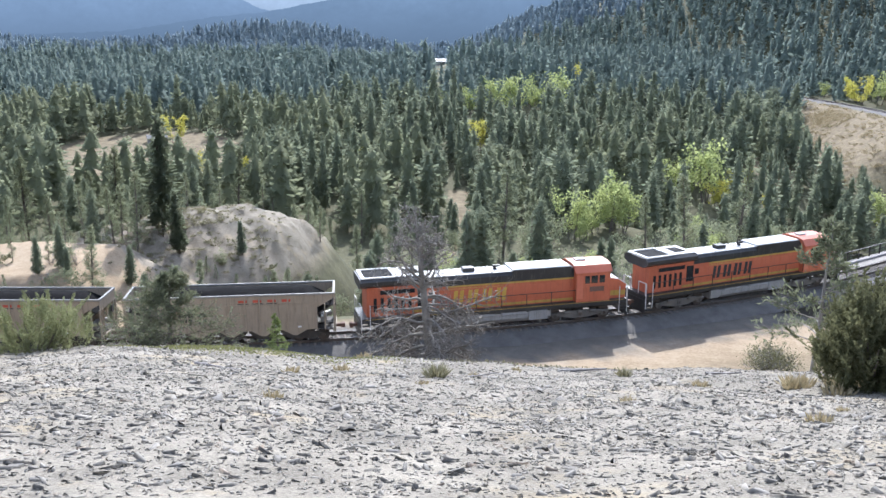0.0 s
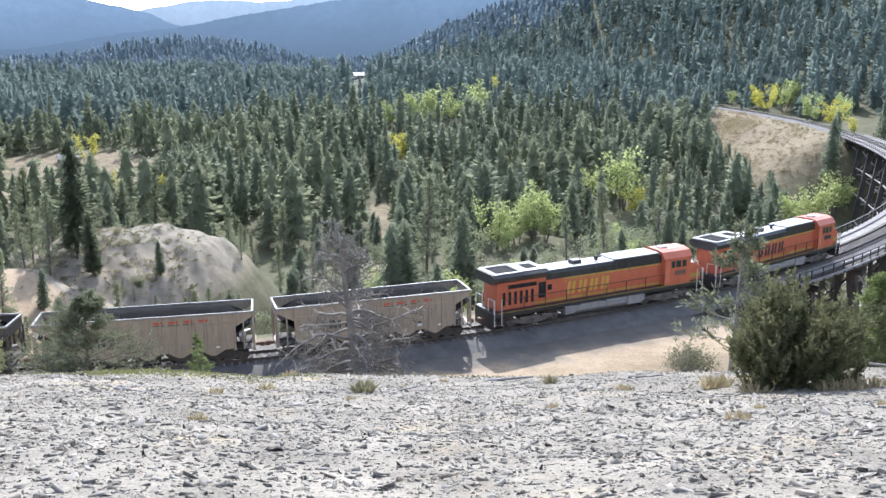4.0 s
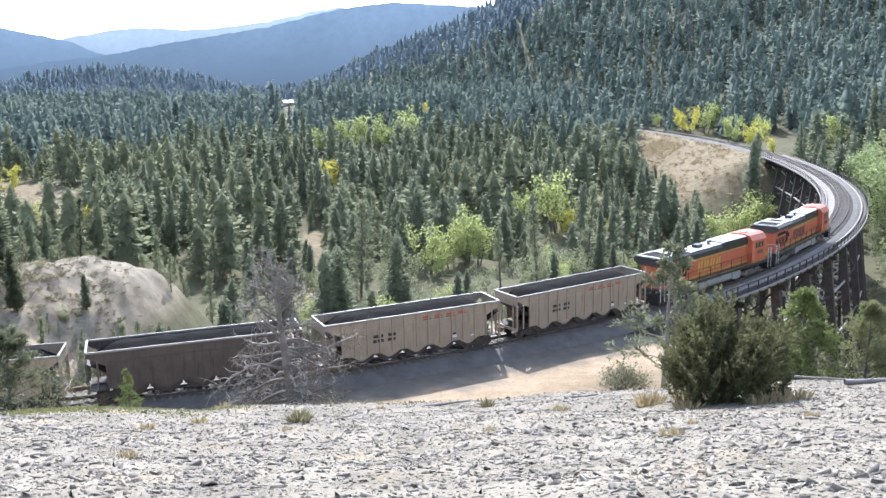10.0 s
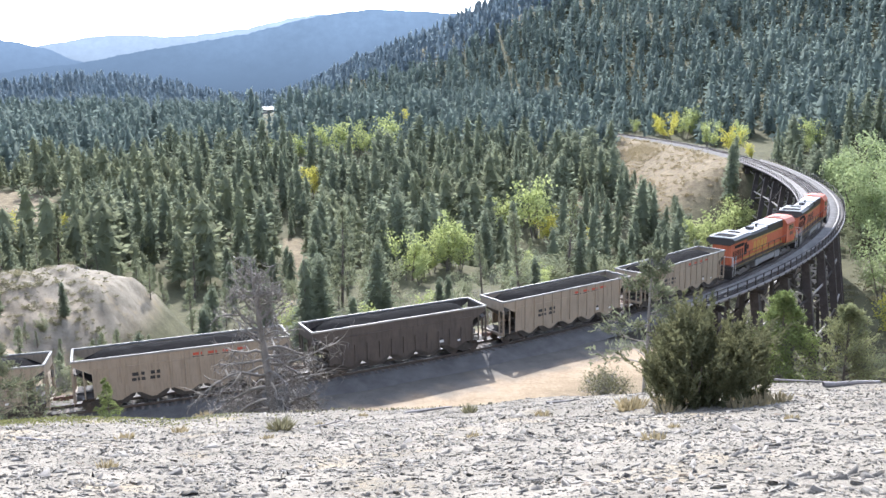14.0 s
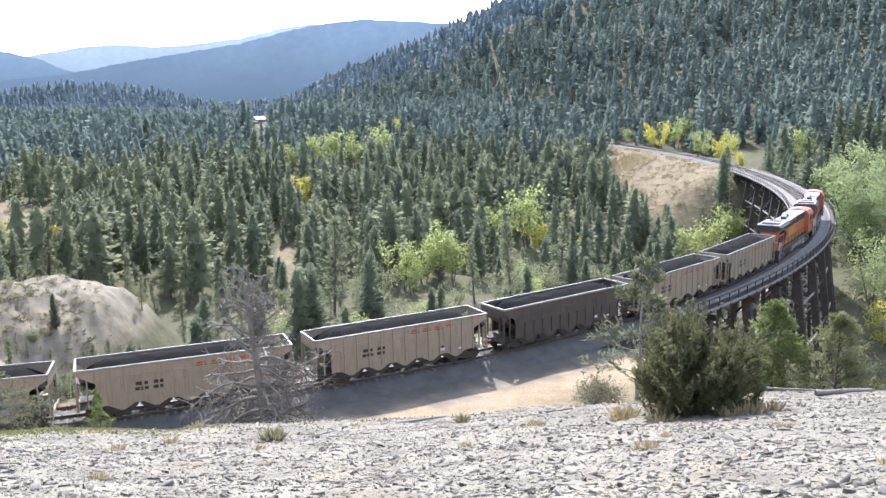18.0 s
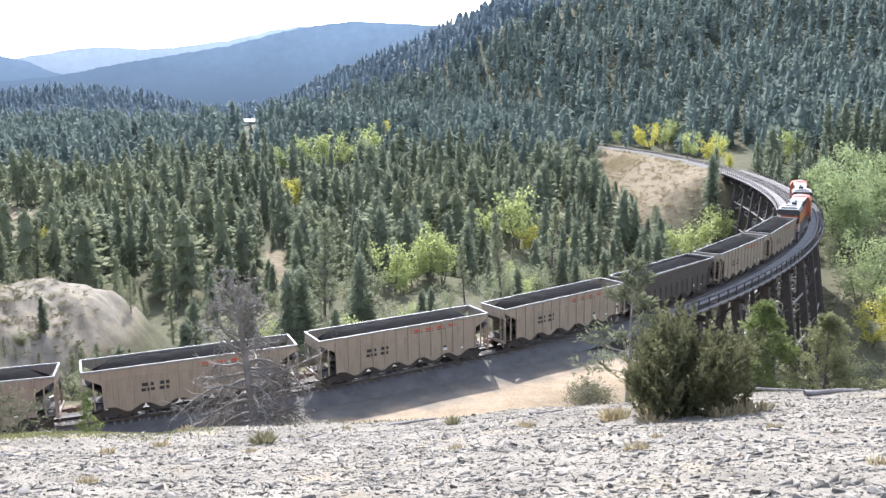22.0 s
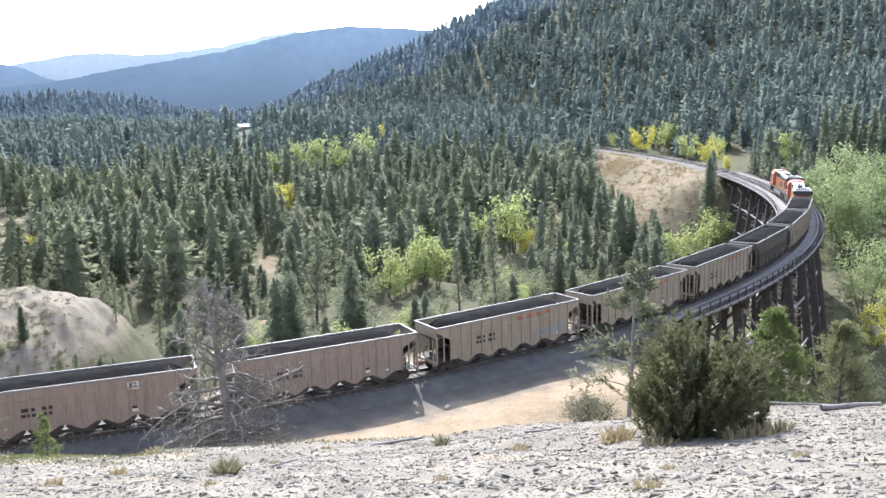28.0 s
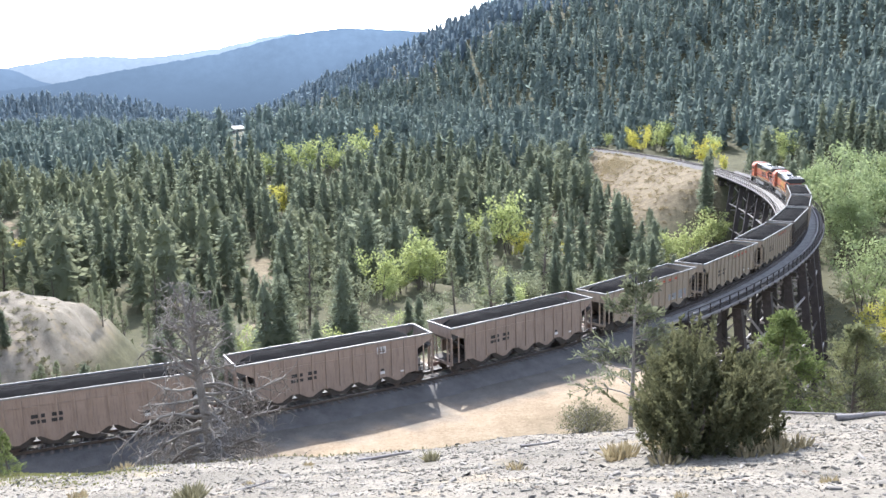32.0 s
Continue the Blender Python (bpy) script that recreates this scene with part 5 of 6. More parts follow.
for i in range(34):                                   # grey leafless brush along the creek
    s, n = rng.uniform(-12, 62), rng.uniform(7, 34)
    x, y, th = on_track(s)
    put(twiggy[i % 2], x - n * math.sin(th), y + n * math.cos(th), i * 83, rng.uniform(0.5, 0.85))
for i in range(40):                                   # the ravine outside the curve
    s, n = rng.uniform(62, 175), -rng.uniform(9, 48)
    x, y, th = on_track(s)
    kind = willows[i % 3] if i % 3 else (limes[i % 3] if i % 2 else twiggy[0])
    put(kind, x - n * math.sin(th), y + n * math.cos(th), i * 67, rng.uniform(0.7, 1.2))
for i in range(18):
    s, n = rng.uniform(36, 75), -rng.uniform(7, 36)
    x, y, th = on_track(s)
    put((willows + twiggy)[i % 5], x - n * math.sin(th), y + n * math.cos(th), i * 97, rng.uniform(0.35, 0.6))
put(near_firs[0], 65.2, 221, 20, 1.25)
put(near_firs[2], 68.5, 229, 70, 0.9)
put(near_firs[1], -27, 88, 80, 1.55)
put(near_firs[2], -14.2, 87, 10, 1.15)
put(near_firs[0], -15.6, 85, 50, 1.0)
for i, (x, y, k) in enumerate(((-50, 75, 0.5), (-46, 76, 0.42), (-39, 78, 0.3), (-33, 80, 0.35), (-30, 81, 0.5), (-28, 84, 0.6), (-25, 84, 0.45), (-32, 87, 0.5), (-50, 81, 0.55), (-54, 86, 0.6), (-49, 92, 0.6), (-57, 91, 0.6), (-62, 90, 0.6), (-70, 89, 0.65), (-78, 86, 0.6), (-31, 84, 0.5), (-27, 82, 0.45), (-47, 96, 0.6), (-52, 99, 0.65), (-42, 97, 0.5))):
    put((near_pines if i % 3 else near_firs)[i % 3], x, y, i * 80, k)
put(near_firs[1], -34, 79, 50, 0.42)
put(near_firs[0], -46.5, 82, 50, 1.0)
put(near_firs[2], -43, 78.5, 20, 0.62)
for i, (x, y, k) in enumerate(((-53, 84, 0.85), (-57, 86, 0.9), (-61, 84, 0.85), (-66, 87, 0.95), (-49.5, 85, 0.8), (-55, 92, 0.9), (-70, 84, 0.85), (-63, 93, 0.9), (-51, 96, 0.85), (-47, 101, 0.8), (-75, 91, 0.9))):
    put(near_pines[i % 3], x, y, i * 71, k)
for i in range(58):                                   # saplings and brush on the spoil bank's foot
    s, n = rng.uniform(-60, -24), rng.uniform(7.5, 15)
    x, y, th = on_track(s)
    put((near_pines[i % 3], near_firs[i % 3], willows[i % 3], near_pines[(i + 1) % 3], twiggy[i % 2])[i % 5], x - n * math.sin(th), y + n * math.cos(th), i * 47, rng.uniform(0.26, 0.5))
put(near_firs[0], -46.5, 82, 50, 1.0)
put(near_firs[2], -43, 78.5, 20, 0.62)
for i, (x, y, k) in enumerate(((-53, 84, 0.85), (-57, 86, 0.9), (-61, 84, 0.85), (-66, 87, 0.95), (-49.5, 85, 0.8), (-55, 92, 0.9), (-70, 84, 0.85), (-63, 93, 0.9), (-51, 96, 0.85), (-47, 101, 0.8), (-75, 91, 0.9))):
    put(near_pines[i % 3], x, y, i * 71, k)
for i in range(34):                                   # saplings and brush on the spoil bank's foot
    s, n = rng.uniform(-62, -22), rng.uniform(6.0, 12.5)
    x, y, th = on_track(s)
    put((near_pines[i % 3], near_firs[i % 3], willows[i % 3], near_pines[(i + 1) % 3], twiggy[i % 2])[i % 5], x - n * math.sin(th), y + n * math.cos(th), i * 47, rng.uniform(0.2, 0.46))
for i, (x, y, k) in enumerate(((-32, 86, 0.5), (-29.5, 84, 0.45), (-32.5, 83, 0.4), (-35, 81, 0.35), (-30.5, 88, 0.55), (-39, 79.5, 0.3))):
    put(willows[i % 3] if i % 3 else twiggy[i % 2], x, y, i * 70, k)
put(near_firs[2], -38, 82, 10, 0.35)
for i, (x, y, k) in enumerate(((-47.5, 78.5, 0.75), (-50, 80, 0.8), (-52.5, 79, 0.7), (-49, 77, 0.6), (-55, 81, 0.8), (-46, 81, 0.6), (-34, 77.5, 0.4), (-37, 78, 0.35), (-40, 78, 0.38))):
    put(near_pines[i % 3], x, y, i * 50, k)
put(near_pines[1], -44, 80, 10, 0.5)
put(near_firs[0], 17.5, 52, 10, 0.75)


# ---- plants on the near slope ----
NEAR = 1.25                           # the near slope's measure


def put_near(ob, x, y, turn=0.0, scale=1.0):
    return put(ob, x * NEAR, y * NEAR, turn, scale * NEAR)


def juniper(rng, h, w, plumes, leaves, label):
    """A dense domed bush of upright flame-shaped sprays on several stems."""
    stems, vs = [], []
    for k in range(9):
        a = rng.random() * 6.28
        pts, rad = bough(rng, (0.1 * math.cos(a), 0.1 * math.sin(a), -0.2), (math.cos(a) * 0.5 * w / h, math.sin(a) * 0.5 * w / h, 1), h * 0.7, 0.03 * h, -0.1, 0.3, 5)
        stems.append(tube(pts, rad, 5))
    spires = []
    for k in range(30):                               # uneven peaks, tallest in the middle
        a, q = k * 2.4 + 0.4 * rng.normal(), 0.86 * math.sqrt((k + 0.3) / 30)
        spires.append((0.5 * w * q * math.cos(a), 0.5 * w * q * math.sin(a), h * (1 - 0.50 * q ** 1.5) * (0.66 + 0.34 * rng.random()), q, a))
    for k in range(plumes):
        cx, cy, tall, q, a = spires[k % 30]
        lift, b = rng.random() ** 1.1, rng.random() * 6.28
        rad = 0.17 * w * (1.12 - lift) * math.sqrt(rng.random())
        base = np.array([cx + rad * math.cos(b), cy + rad * math.sin(b), tall * 0.86 * lift])
        ln = h * (0.12 + 0.22 * rng.random() ** 2)
        axis = np.array([0.5 * q * math.cos(a) + 0.3 * rng.normal(), 0.5 * q * math.sin(a) + 0.3 * rng.normal(), 1.0])
        m = 84
        t = rng.random(m)
        place = base + axis * (ln * t)[:, None] + rng.normal(size=(m, 3)) * (0.045 * (1.05 - t) * w * 0.28)[:, None]
        vs.append(kites(rng, place, axis + rng.normal(size=(m, 3)) * 0.6, ln * (0.10 + 0.09 * rng.random(m)), ln * (0.016 + 0.016 * rng.random(m)), 2.0))
    return plant("juniper_bush", label, "bush", join(stems), join(vs), BARK, leaves)


def round_bush(rng, h, w, count, leaves, label, name="sagebrush_shrub"):
    """A low rounded shrub: a fan of crooked twigs, leafy towards their ends."""
    wood, green = [], []
    for k in range(count):
        a, q = k * 2.4, math.sqrt((k + 0.4) / count)
        top = np.array([0.5 * w * q * math.cos(a), 0.5 * w * q * math.sin(a), h * math.sqrt(max(0.05, 1 - 0.85 * q * q)) * (0.75 + 0.25 * rng.random())])
        pts, rad = bough(rng, (0.06 * w * math.cos(a), 0.06 * w * math.sin(a), -0.1), top, float(np.linalg.norm(top)), 0.014 * h, -0.05, 0.45, 5)
        wood.append(tube(pts, rad, 4))
        for j in (2, 3, 4):
            for _ in range(2):
                q2, r2 = bough(rng, pts[j], (pts[j + 1] - pts[j]) * 3 + rng.normal(size=3) * 0.5, 0.24 * h, 0.006 * h, 0, 0.4, 2)
                wood.append(tube(q2, r2, 3))
                m = 16
                place = np.array(q2)[rng.integers(1, 3, m)] + rng.normal(size=(m, 3)) * 0.06 * h
                green.append(kites(rng, place, rng.normal(size=(m, 3)) + (0, 0, 0.6), 0.05 * h * (0.6 + 0.8 * rng.random(m)), 0.014 * h * (0.6 + 0.8 * rng.random(m)), 2.0))
    return plant(name, label, "shrub", join(wood), join(green), BARE_WOOD, leaves)


rng = np.random.default_rng(21)
put_near(juniper(rng, 2.95, 3.05, 1000, JUNIPER, "dense dark green juniper bush on the scree"), 6.05, 22.1, 0)
put_near(juniper(rng, 1.85, 2.8, 420, OLIVE, "rounded olive-green juniper at the slope's edge"), -16.4, 21.6, 40)
put_near(round_bush(rng, 1.35, 2.0, 46, SAGE_LEAF, "small grey-green sagebrush shrub beside the track road"), 4.87, 30.0, 0, 0.9)


put_near(open_pine(rng, 6.2, GREY_PINE, "sparse limber pine with bare pale limbs", 27, 11, 3.0, 0.3, DEAD_WOOD, 0.2, 0.25, 3, 0.45), 6.65, 32.3, 0)
put_near(open_pine(rng, 4.3, FIR_BRIGHT, "bright green young fir at the slope's edge", 130, 12, 2.5, 0.02, BARK, 0.0, 0.05, 3, 0.15), 11.5, 31.9, 0)
put_near(open_pine(rng, 3.5, OLIVE, "bushy olive-green pine beside the young fir", 80, 14, 2.5, 0.02, BARK, 0.5, 0.0, 3, 0.2), 13.6, 31.3, 0)
put_near(open_pine(rng, 2.8, OLIVE, "bushy olive-green pine on the ravine's edge", 70, 14, 2.5, 0.02, BARK, 0.5, 0.0, 3, 0.2), 16.9, 30.6, 0)
put_near(open_pine(rng, 3.3, GREY_PINE, "grey-green spruce leaning over the slope's edge", 90, 16, 3.3, 0.03, BARK, 0.3, 0.1, 4, 0.2), -15.3, 26.7, 0)
put_near(open_pine(rng, 1.3, FIR_BRIGHT, "tiny pale green pine sapling on the crest", 44, 14, 0.62, 0.03, BARK, 0.3, 0.0, 3, 0.1), -10.9, 25.8, 0)


def dead_tree(rng, h, label):
    """A leafless tree: a stout leaning trunk, long sagging lower limbs and an upswept twiggy top."""
    pts, rad = bough(rng, (0, 0, -0.4), (-0.10, 0.0, 1), h + 0.4, 0.036 * h, 0.0, 0.10, 9)
    e = plant("dead_tree", label, "tree", tube(pts, rad, 7), None, DEAD_WOOD, None)
    count = 68
    for k in range(count):
        u = 0.10 + 0.86 * (k + rng.random()) / count
        i = min(int(u * 9), 8)
        start = pts[i] + (pts[i + 1] - pts[i]) * (u * 9 - i)
        a = k * 2.4 + 0.5 * rng.normal()
        low = u < 0.62
        ln = (3.35 * (1 - 0.42 * u) if low else 3.2 * (1.28 - u)) * (0.6 + 0.5 * rng.random())
        q, r = bough(rng, start, (math.cos(a), math.sin(a) * 0.8, 0.15 if low else 0.5), ln, 0.0105 * h * (1.2 - u), 0.75 if low else -0.1, 0.75, 7)
        wood = [tube(q, [x + 0.012 for x in r], 5)]
        for j in range(2, 8):
            for _ in range(6 if low else 3):
                b, br = bough(rng, q[j], (q[j] - q[j - 1]) / 0.4 + rng.normal(size=3) * 0.75, ln * (0.14 + 0.24 * rng.random()) + 0.2, 0.019, 0.7 if low else 0.1, 0.9, 3)
                wood.append(tube(b, br, 3))
                c, cr = bough(rng, b[2], rng.normal(size=3) + (0, 0, -0.4 if low else 0.3), 0.34, 0.014, 0.3, 0.6, 2)
                wood.append(tube(c, cr, 3))
        limb = new("limb", mesh_from("limb", *join(wood), DEAD_WOOD))
        limb.parent = e
    return e


put_near(dead_tree(rng, 7.7, "leafless dead grey tree with drooping twiggy limbs"), -7.0, 32.1, 0)


def tuft(rng, h, w, blades, label, material, name="grass_tuft"):
    a, q = rng.random(blades) * 6.28, rng.random(blades) ** 0.6
    place = np.stack([0.3 * w * q * np.cos(a), 0.3 * w * q * np.sin(a), 0 * a - 0.03], -1)
    ways = np.stack([0.7 * q * np.cos(a), 0.7 * q * np.sin(a), 0 * a + 1], -1) + rng.normal(size=(blades, 3)) * 0.18
    v, f = kites(rng, place, ways, h * (0.6 + 0.6 * rng.random(blades)), 0.018 + 0.02 * rng.random(blades) * w, 2.0)
    return tagged(new(name, mesh_from(name, v, f, material)), label, "grass")


SAGE = foliage("sage_blades", (0.16, 0.15, 0.09), (0.34, 0.31, 0.19), 0.3, 2.0)
STRAW = foliage("dry_grass", (0.26, 0.21, 0.12), (0.44, 0.37, 0.23), 0.35, 2.0)
TURF = foliage("green_turf", (0.15, 0.155, 0.06), (0.28, 0.28, 0.12), 0.35, 1.5)
put_near(tuft(rng, 0.42, 0.6, 150, "clump of olive sagebrush on the scree", SAGE), -4.22, 19.1, 0, 0.85)
put_near(tuft(rng, 0.34, 0.3, 70, "small dark weed on the scree", SAGE), 0.1, 25.4)
straw = tuft(rng, 0.26, 0.6, 60, "thin dry straw-coloured grass tuft", STRAW)
for i in range(16):
    az, r = radians(rng.uniform(-30, 30)), rng.uniform(9, 30)
    put_near(straw, r * math.sin(az), r * math.cos(az), i * 50, rng.uniform(0.4, 0.9))
for i in range(14):                                   # dry grass at the foot of the juniper
    a = rng.uniform(0, 6.28)
    put_near(straw, 6.05 + 1.9 * math.cos(a), 21.8 + 1.4 * math.sin(a), i * 50, rng.uniform(0.8, 1.6))


def grass_patch(name, count, centre, size, h, material, label):
    """Turf of many short blades over a patch of ground."""
    x = NEAR * (centre[0] + rng.normal(size=count) * size[0])
    y = NEAR * (centre[1] + rng.normal(size=count) * size[1])
    place = np.stack([x, y, ground_height(x, y) - 0.02], -1)
    v, f = kites(rng, place, rng.normal(size=(count, 3)) * 0.45 + (0, 0, 1), h * (0.5 + rng.random(count)), 0.02 + 0.02 * rng.random(count), 2.0)
    tagged(new(name, mesh_from(name, v, f, material)), label, "grass", kind="stuff")


grass_patch("turf", 5000, (-12.9, 24.6), (2.2, 0.8), 0.07, TURF, "strip of short green turf on the slope's crest")
grass_patch("turf", 2500, (-10.5, 26.6), (1.6, 0.5), 0.07, TURF, "strip of short green turf on the slope's crest")
grass_patch("dry_grass", 5000, (-7.0, 30.4), (2.8, 1.0), 0.13, SAGE, "olive weeds at the dead tree's foot")
grass_patch("dry_grass", 2600, (45.5, 236), (2.5, 5), 1.1, STRAW, "golden dry brush on the far bank")


def brush_over(name, spots, h, material, label):
    """Low scrub scattered over a patch, many small plants as one."""
    kinds_here = []
    for _ in range(3):
        m = 44
        a = rng.random(m) * 6.28
        ways = np.stack([np.cos(a), np.sin(a), 0.5 + rng.random(m)], -1)
        kinds_here.append(kites(rng, rng.normal(size=(m, 3)) * (0.24, 0.24, 0.12) + (0, 0, 0.2), ways, 0.16 + 0.26 * rng.random(m), 0.03 + 0.04 * rng.random(m), 2.0))
    rows = []
    for x, y in spots:
        rows.append((x, y, ground_at(x, y) + 0.1, h * (0.35 + 1.6 * rng.random() ** 2.5), 1.0 + 0.6 * rng.random(), rng.integers(3), rng.random() * 6.28))
    scatter(name, kinds_here, rows, material, label, "scrub")


spots = [(-43 + rng.normal() * 8, 84 + rng.normal() * 5) for _ in range(1000)]
brush_over("mound_scrub", [p for p in spots if p[0] < -33], 0.45, SAGE, "olive scrub dotted over the pale mound")
spots = []
for _ in range(1100):
    s, n = rng.uniform(172, 325), rng.uniform(4, 26)
    x, y, th = on_track(s)
    spots.append((x - n * math.sin(th), y + n * math.cos(th)))
brush_over("bank_scrub", spots, 0.9, STRAW, "dry golden scrub over the far bank")
spots = []
for _ in range(500):
    s, n = rng.uniform(30, 170), -rng.uniform(3, 40)
    x, y, th = on_track(s)
    spots.append((x - n * math.sin(th), y + n * math.cos(th)))
brush_over("ravine_scrub", spots, 1.3, SAGE, "tangled olive scrub in the ravine")
spots = []
for _ in range(420):
    s, n = rng.uniform(-60, 110), rng.uniform(5, 30)
    x, y, th = on_track(s)
    spots.append((x - n * math.sin(th), y + n * math.cos(th)))
brush_over("lineside_scrub", spots, 0.8, SAGE_LEAF, "pale green scrub beside the line")


# ---- stones of the scree ----
SHALE = surface("grey_shale", (0.115, 0.105, 0.09), (0.28, 0.255, 0.22), 1.5, 16, 0.75, relief=0.01, vary=0.35, own=False)
SHALE_BITS = bpy.data.materials.new("grey_shale_shards")
nt = nodes_of(SHALE_BITS)
geo = nt.nodes.new("ShaderNodeNewGeometry")
tone = ramp_of(nt, geo.outputs["Random Per Island"], ((0.0, (0.040, 0.036, 0.030)), (0.3, (0.112, 0.100, 0.082)), (0.65, (0.202, 0.181, 0.148)), (0.92, (0.298, 0.268, 0.220)), (1.0, (0.28, 0.205, 0.14))))
grain = noise_of(nt, 40, 4, 0.7, geo.outputs["Position"])
finish(nt, mix_of(nt, 0.25, tone, ramp_of(nt, grain, ((0.3, (0.1, 0.1, 0.1)), (0.7, (0.35, 0.32, 0.28))))), 0.7, 0, grain, 0.01, 0.5, 0.3)


def shard(rng, n=6):
    """An uneven flat stone: a ragged outline with a chipped top."""
    a = np.sort(rng.random(n)) * 2 * np.pi
    r = 0.5 * (0.7 + 0.5 * rng.random(n))
    low = np.stack([r * np.cos(a), r * np.sin(a), 0 * a - 0.3], -1)
    k = 0.72 + 0.2 * rng.random(n)
    top = np.stack([r * k * np.cos(a), r * k * np.sin(a), 0.16 + 0.14 * rng.random(n)], -1)
    v = np.concatenate([low, top, [[0.05, 0.02, 0.26]]])
    i = np.arange(n)
    j = (i + 1) % n
    f = np.concatenate([np.stack([i, j, j + n], -1), np.stack([i, j + n, i + n], -1), np.stack([i + n, j + n, 0 * i + 2 * n], -1)])
    return v, f


kinds = [shard(rng, n) for n in (4, 5, 4, 5, 4, 4)]
count = 58000
az = np.radians(rng.uniform(-43, 33, count))
r = 8.5 + 33.0 * rng.random(count) ** 0.85
x, y = r * np.sin(az), r * np.cos(az)
z = ground_height(x, y)
size = 0.038 + 0.046 * rng.random(count) ** 2 + 0.15 * (rng.random(count) ** 13)
vs, fs, base = [], [], 0
turn, tip_x, tip_y = rng.random(count) * 6.28, rng.normal(size=count) * 0.28, rng.normal(size=count) * 0.28 - 0.28
for i in range(count):
    v, f = kinds[i % 6]
    c, s = math.cos(turn[i]), math.sin(turn[i])
    k = size[i]
    px, py, pz = v[:, 0] * k * 1.5, v[:, 1] * k * 0.9, v[:, 2] * k * 0.66
    qx, qy = px * c - py * s, px * s + py * c
    vs.append(np.stack([x[i] + qx, y[i] + qy, z[i] + pz + qx * tip_x[i] + qy * tip_y[i]], -1))
    fs.append(f + base)
    base += len(v)
tagged(new("scree", mesh_from("scree", np.concatenate(vs), np.concatenate(fs), SHALE_BITS)), "loose flat shards of pale grey shale", "stones", kind="stuff")
ground_ob = bpy.data.objects["ground"]
stones = [mesh_from("stone", *k, SHALE) for k in kinds]
for i in range(280):
    az, r = radians(rng.uniform(-32, 31)), 9.5 + 27 * rng.random() ** 0.9
    o = new("stone", stones[i % 6])
    o.parent = ground_ob
    k = rng.uniform(0.12, 0.26) * (1.25 if r > 16 else 0.9)
    px, py = r * math.sin(az), r * math.cos(az)
    o.matrix_basis = pose(px, py, ground_at(px, py), -16 + rng.normal() * 10, rng.normal() * 10, rng.uniform(0, 360)) @ Matrix.Diagonal((k * 1.3, k, k * 0.7, 1))


# ---- fallen logs ----
def log(length, radius, label, material=BARE_WOOD):
    pts, rad = bough(rng, (-length / 2, 0, 0), (1, 0, 0), length, radius, 0, 0.12, 5)
    pieces = [tube(pts, [radius * (1 - 0.1 * k) for k in range(6)], 7)]
    for k in (2, 4):
        q, r = bough(rng, pts[k], (0.3, rng.normal(), 0.6), length * 0.16, radius * 0.35, 0, 0.3, 2)
        pieces.append(tube(q, r, 4))
    return tagged(new("fallen_log", mesh_from("fallen_log", *join(pieces), material)), label, "log")


for x, y, turn, ln, rad in ((-1.2, 27.2, 8, 1.5, 0.06), (-9.1, 17.9, -4, 1.1, 0.05), (3.0, 26.5, 12, 1.1, 0.045), (12.2, 27.4, 4, 1.8, 0.10), (11.2, 27.9, -25, 2.4, 0.04), (-3.6, 21.2, 30, 1.0, 0.03)):
    o = log(ln, rad, "sun-bleached dead branch lying on the scree")
    x, y = x * NEAR, y * NEAR
    o.matrix_basis = pose(x, y, ground_at(x, y) + rad * 0.7, 0, 0, turn) @ Matrix.Scale(NEAR, 4)


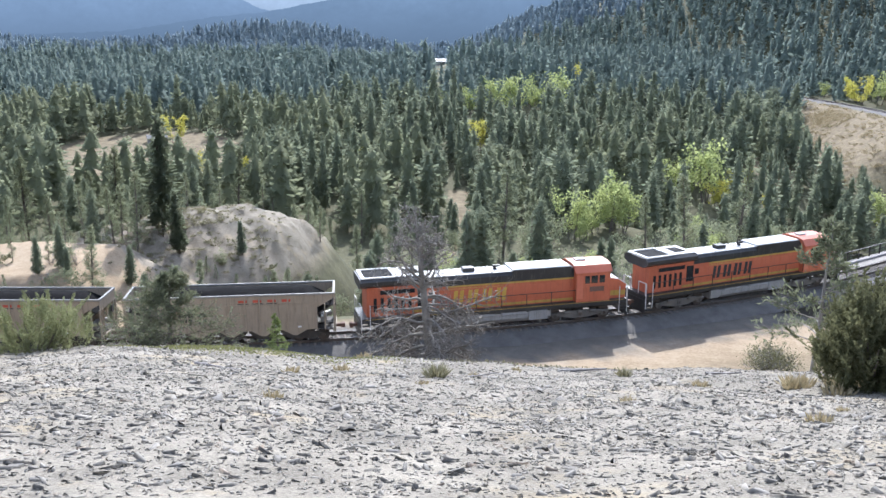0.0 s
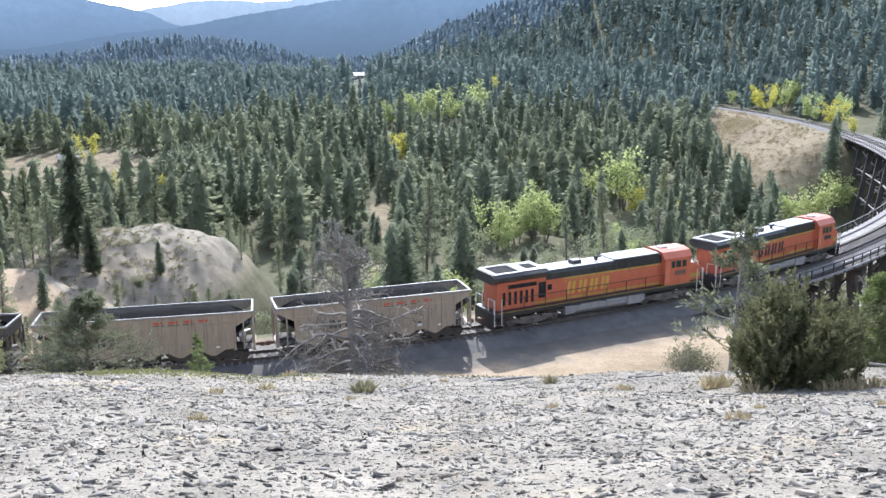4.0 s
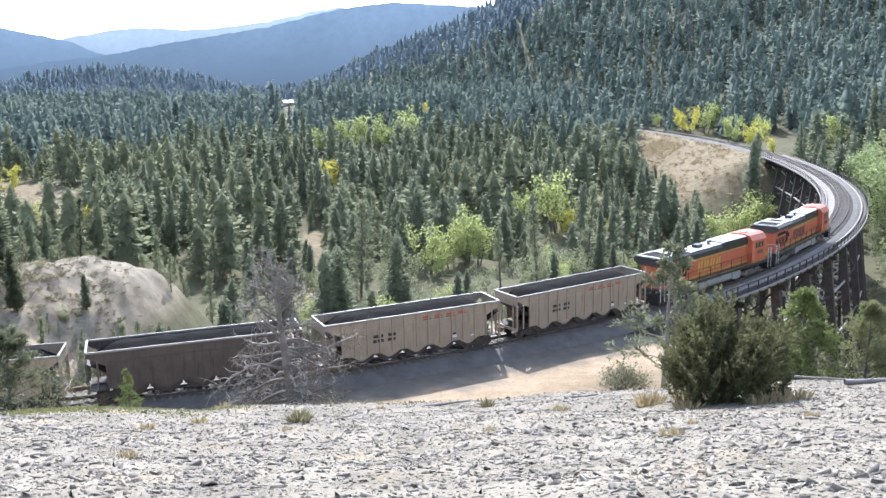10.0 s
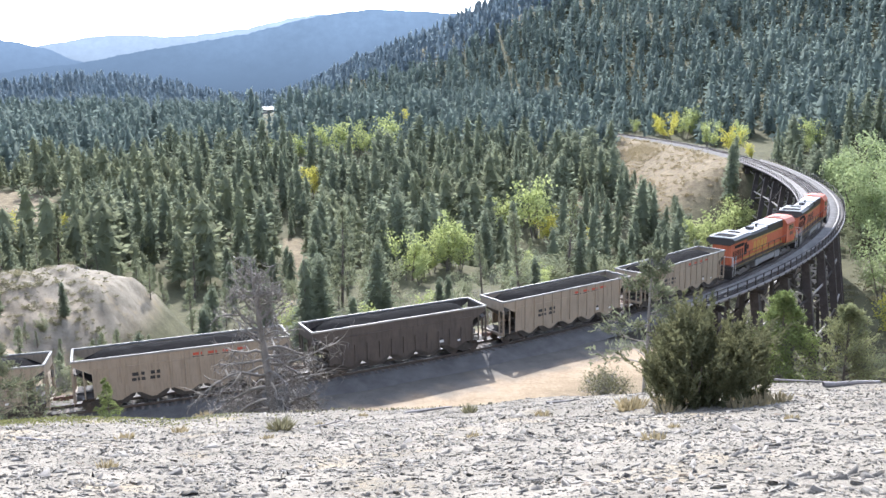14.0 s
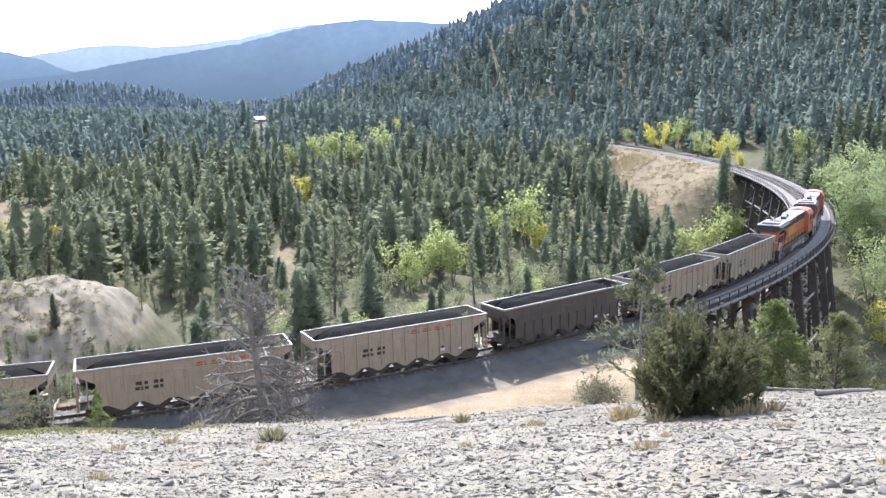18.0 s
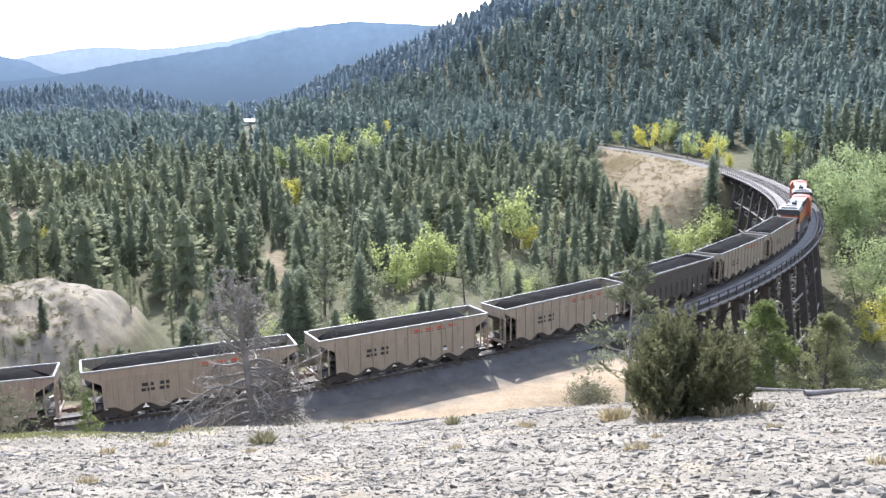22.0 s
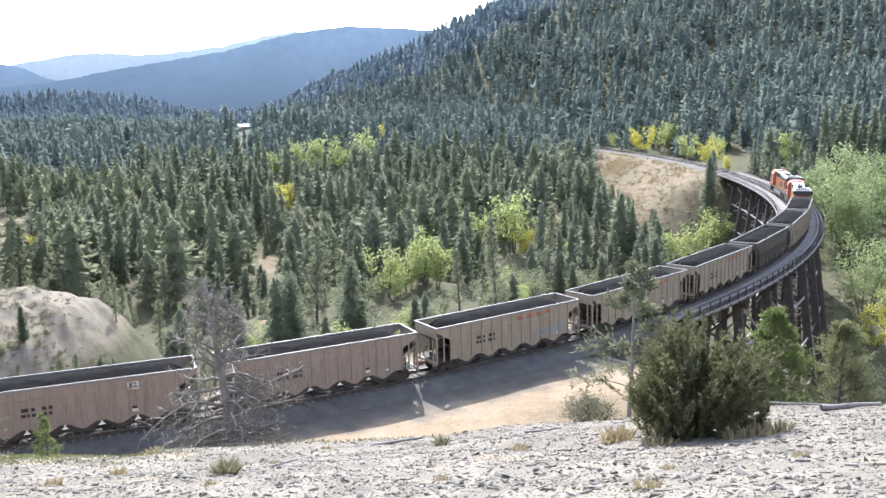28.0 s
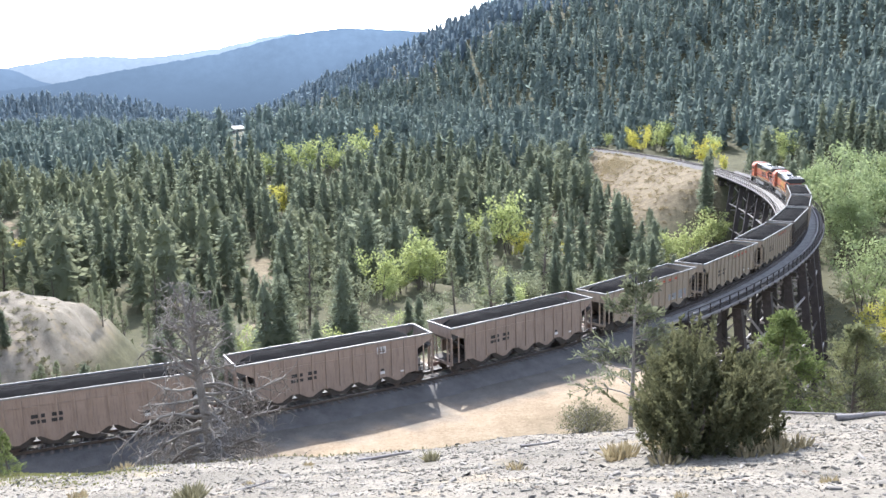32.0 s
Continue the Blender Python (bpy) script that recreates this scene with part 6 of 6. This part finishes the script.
# ---- farmhouse in the valley meadow ----
def cottage(x, y, turn, label, size=0.42):
    e = tagged(new("farmhouse"), label, "house")
    wall = surface("pale_wall_paint", (0.20, 0.19, 0.175), (0.28, 0.27, 0.25), 0.5, 6)
    roof = surface("pale_metal_roof", (0.10, 0.10, 0.105), (0.17, 0.17, 0.175), 0.5, 6, 0.5)
    part("wall", slab([(-4, 0), (4, 0), (4, 3.0), (0, 5.0), (-4, 3.0)], -6, 6, "yz"), wall, e)
    for side in (-1, 1):
        part("roof", slab([(0, 5.25), (0, 5.05), (side * 4.6, 2.75), (side * 4.6, 2.95)], -6.5, 6.5, "yz"), roof, e)
        for k in (-3.5, 0, 3.5):
            part("window", boxes(((k - 0.6, side * 4.0 - 0.04, 1.1), (k + 0.6, side * 4.0 + 0.04, 2.2))), CAB_GLASS, e)
    part("door", boxes(((1.2, -4.05, 0.0), (2.2, -4.0, 2.05))), BARK, e)
    e.matrix_basis = pose(x, y, ground_at(x, y) - 0.1, 0, 0, turn) @ Matrix.Scale(size, 4)


cottage(-133, 622, 12, "pale long-roofed house in a gap of the wooded ridge", 0.9)
cottage(-128, 226, 35, "pale farmhouse with a metal roof in the meadow")


# ---- what moves ----
GONE_AT = (3.0, 9.0, 14.0, 19.0, 23.5, 32.0)
GONE = (-18.58, 5.69, 26.2, 47.78, 67.26, 105.13)
DRIVE = np.polyfit(GONE_AT, GONE, 2)


def on_line(s, half):
    """The pose of a rail vehicle with its middle at station s, its trucks half of the given wheelbase apart on the line."""
    (xa, ya, _), (xb, yb, _) = on_track(s - half / 2), on_track(s + half / 2)
    a, b = (Vector((x, y, float(line_height(q)))) for x, y, q in ((xa, ya, s - half / 2), (xb, yb, s + half / 2)))
    way = b - a
    return pose(*((a + b) / 2), 0, -math.degrees(math.atan2(way.z, math.hypot(way.x, way.y))), math.degrees(math.atan2(way.y, way.x)))


def motions():
    for thing, lead, half in train:
        walk(thing, [(t, on_line(float(np.polyval(DRIVE, t)) + lead, half)) for t in np.arange(0, 32.5, 1.0)])


motions()
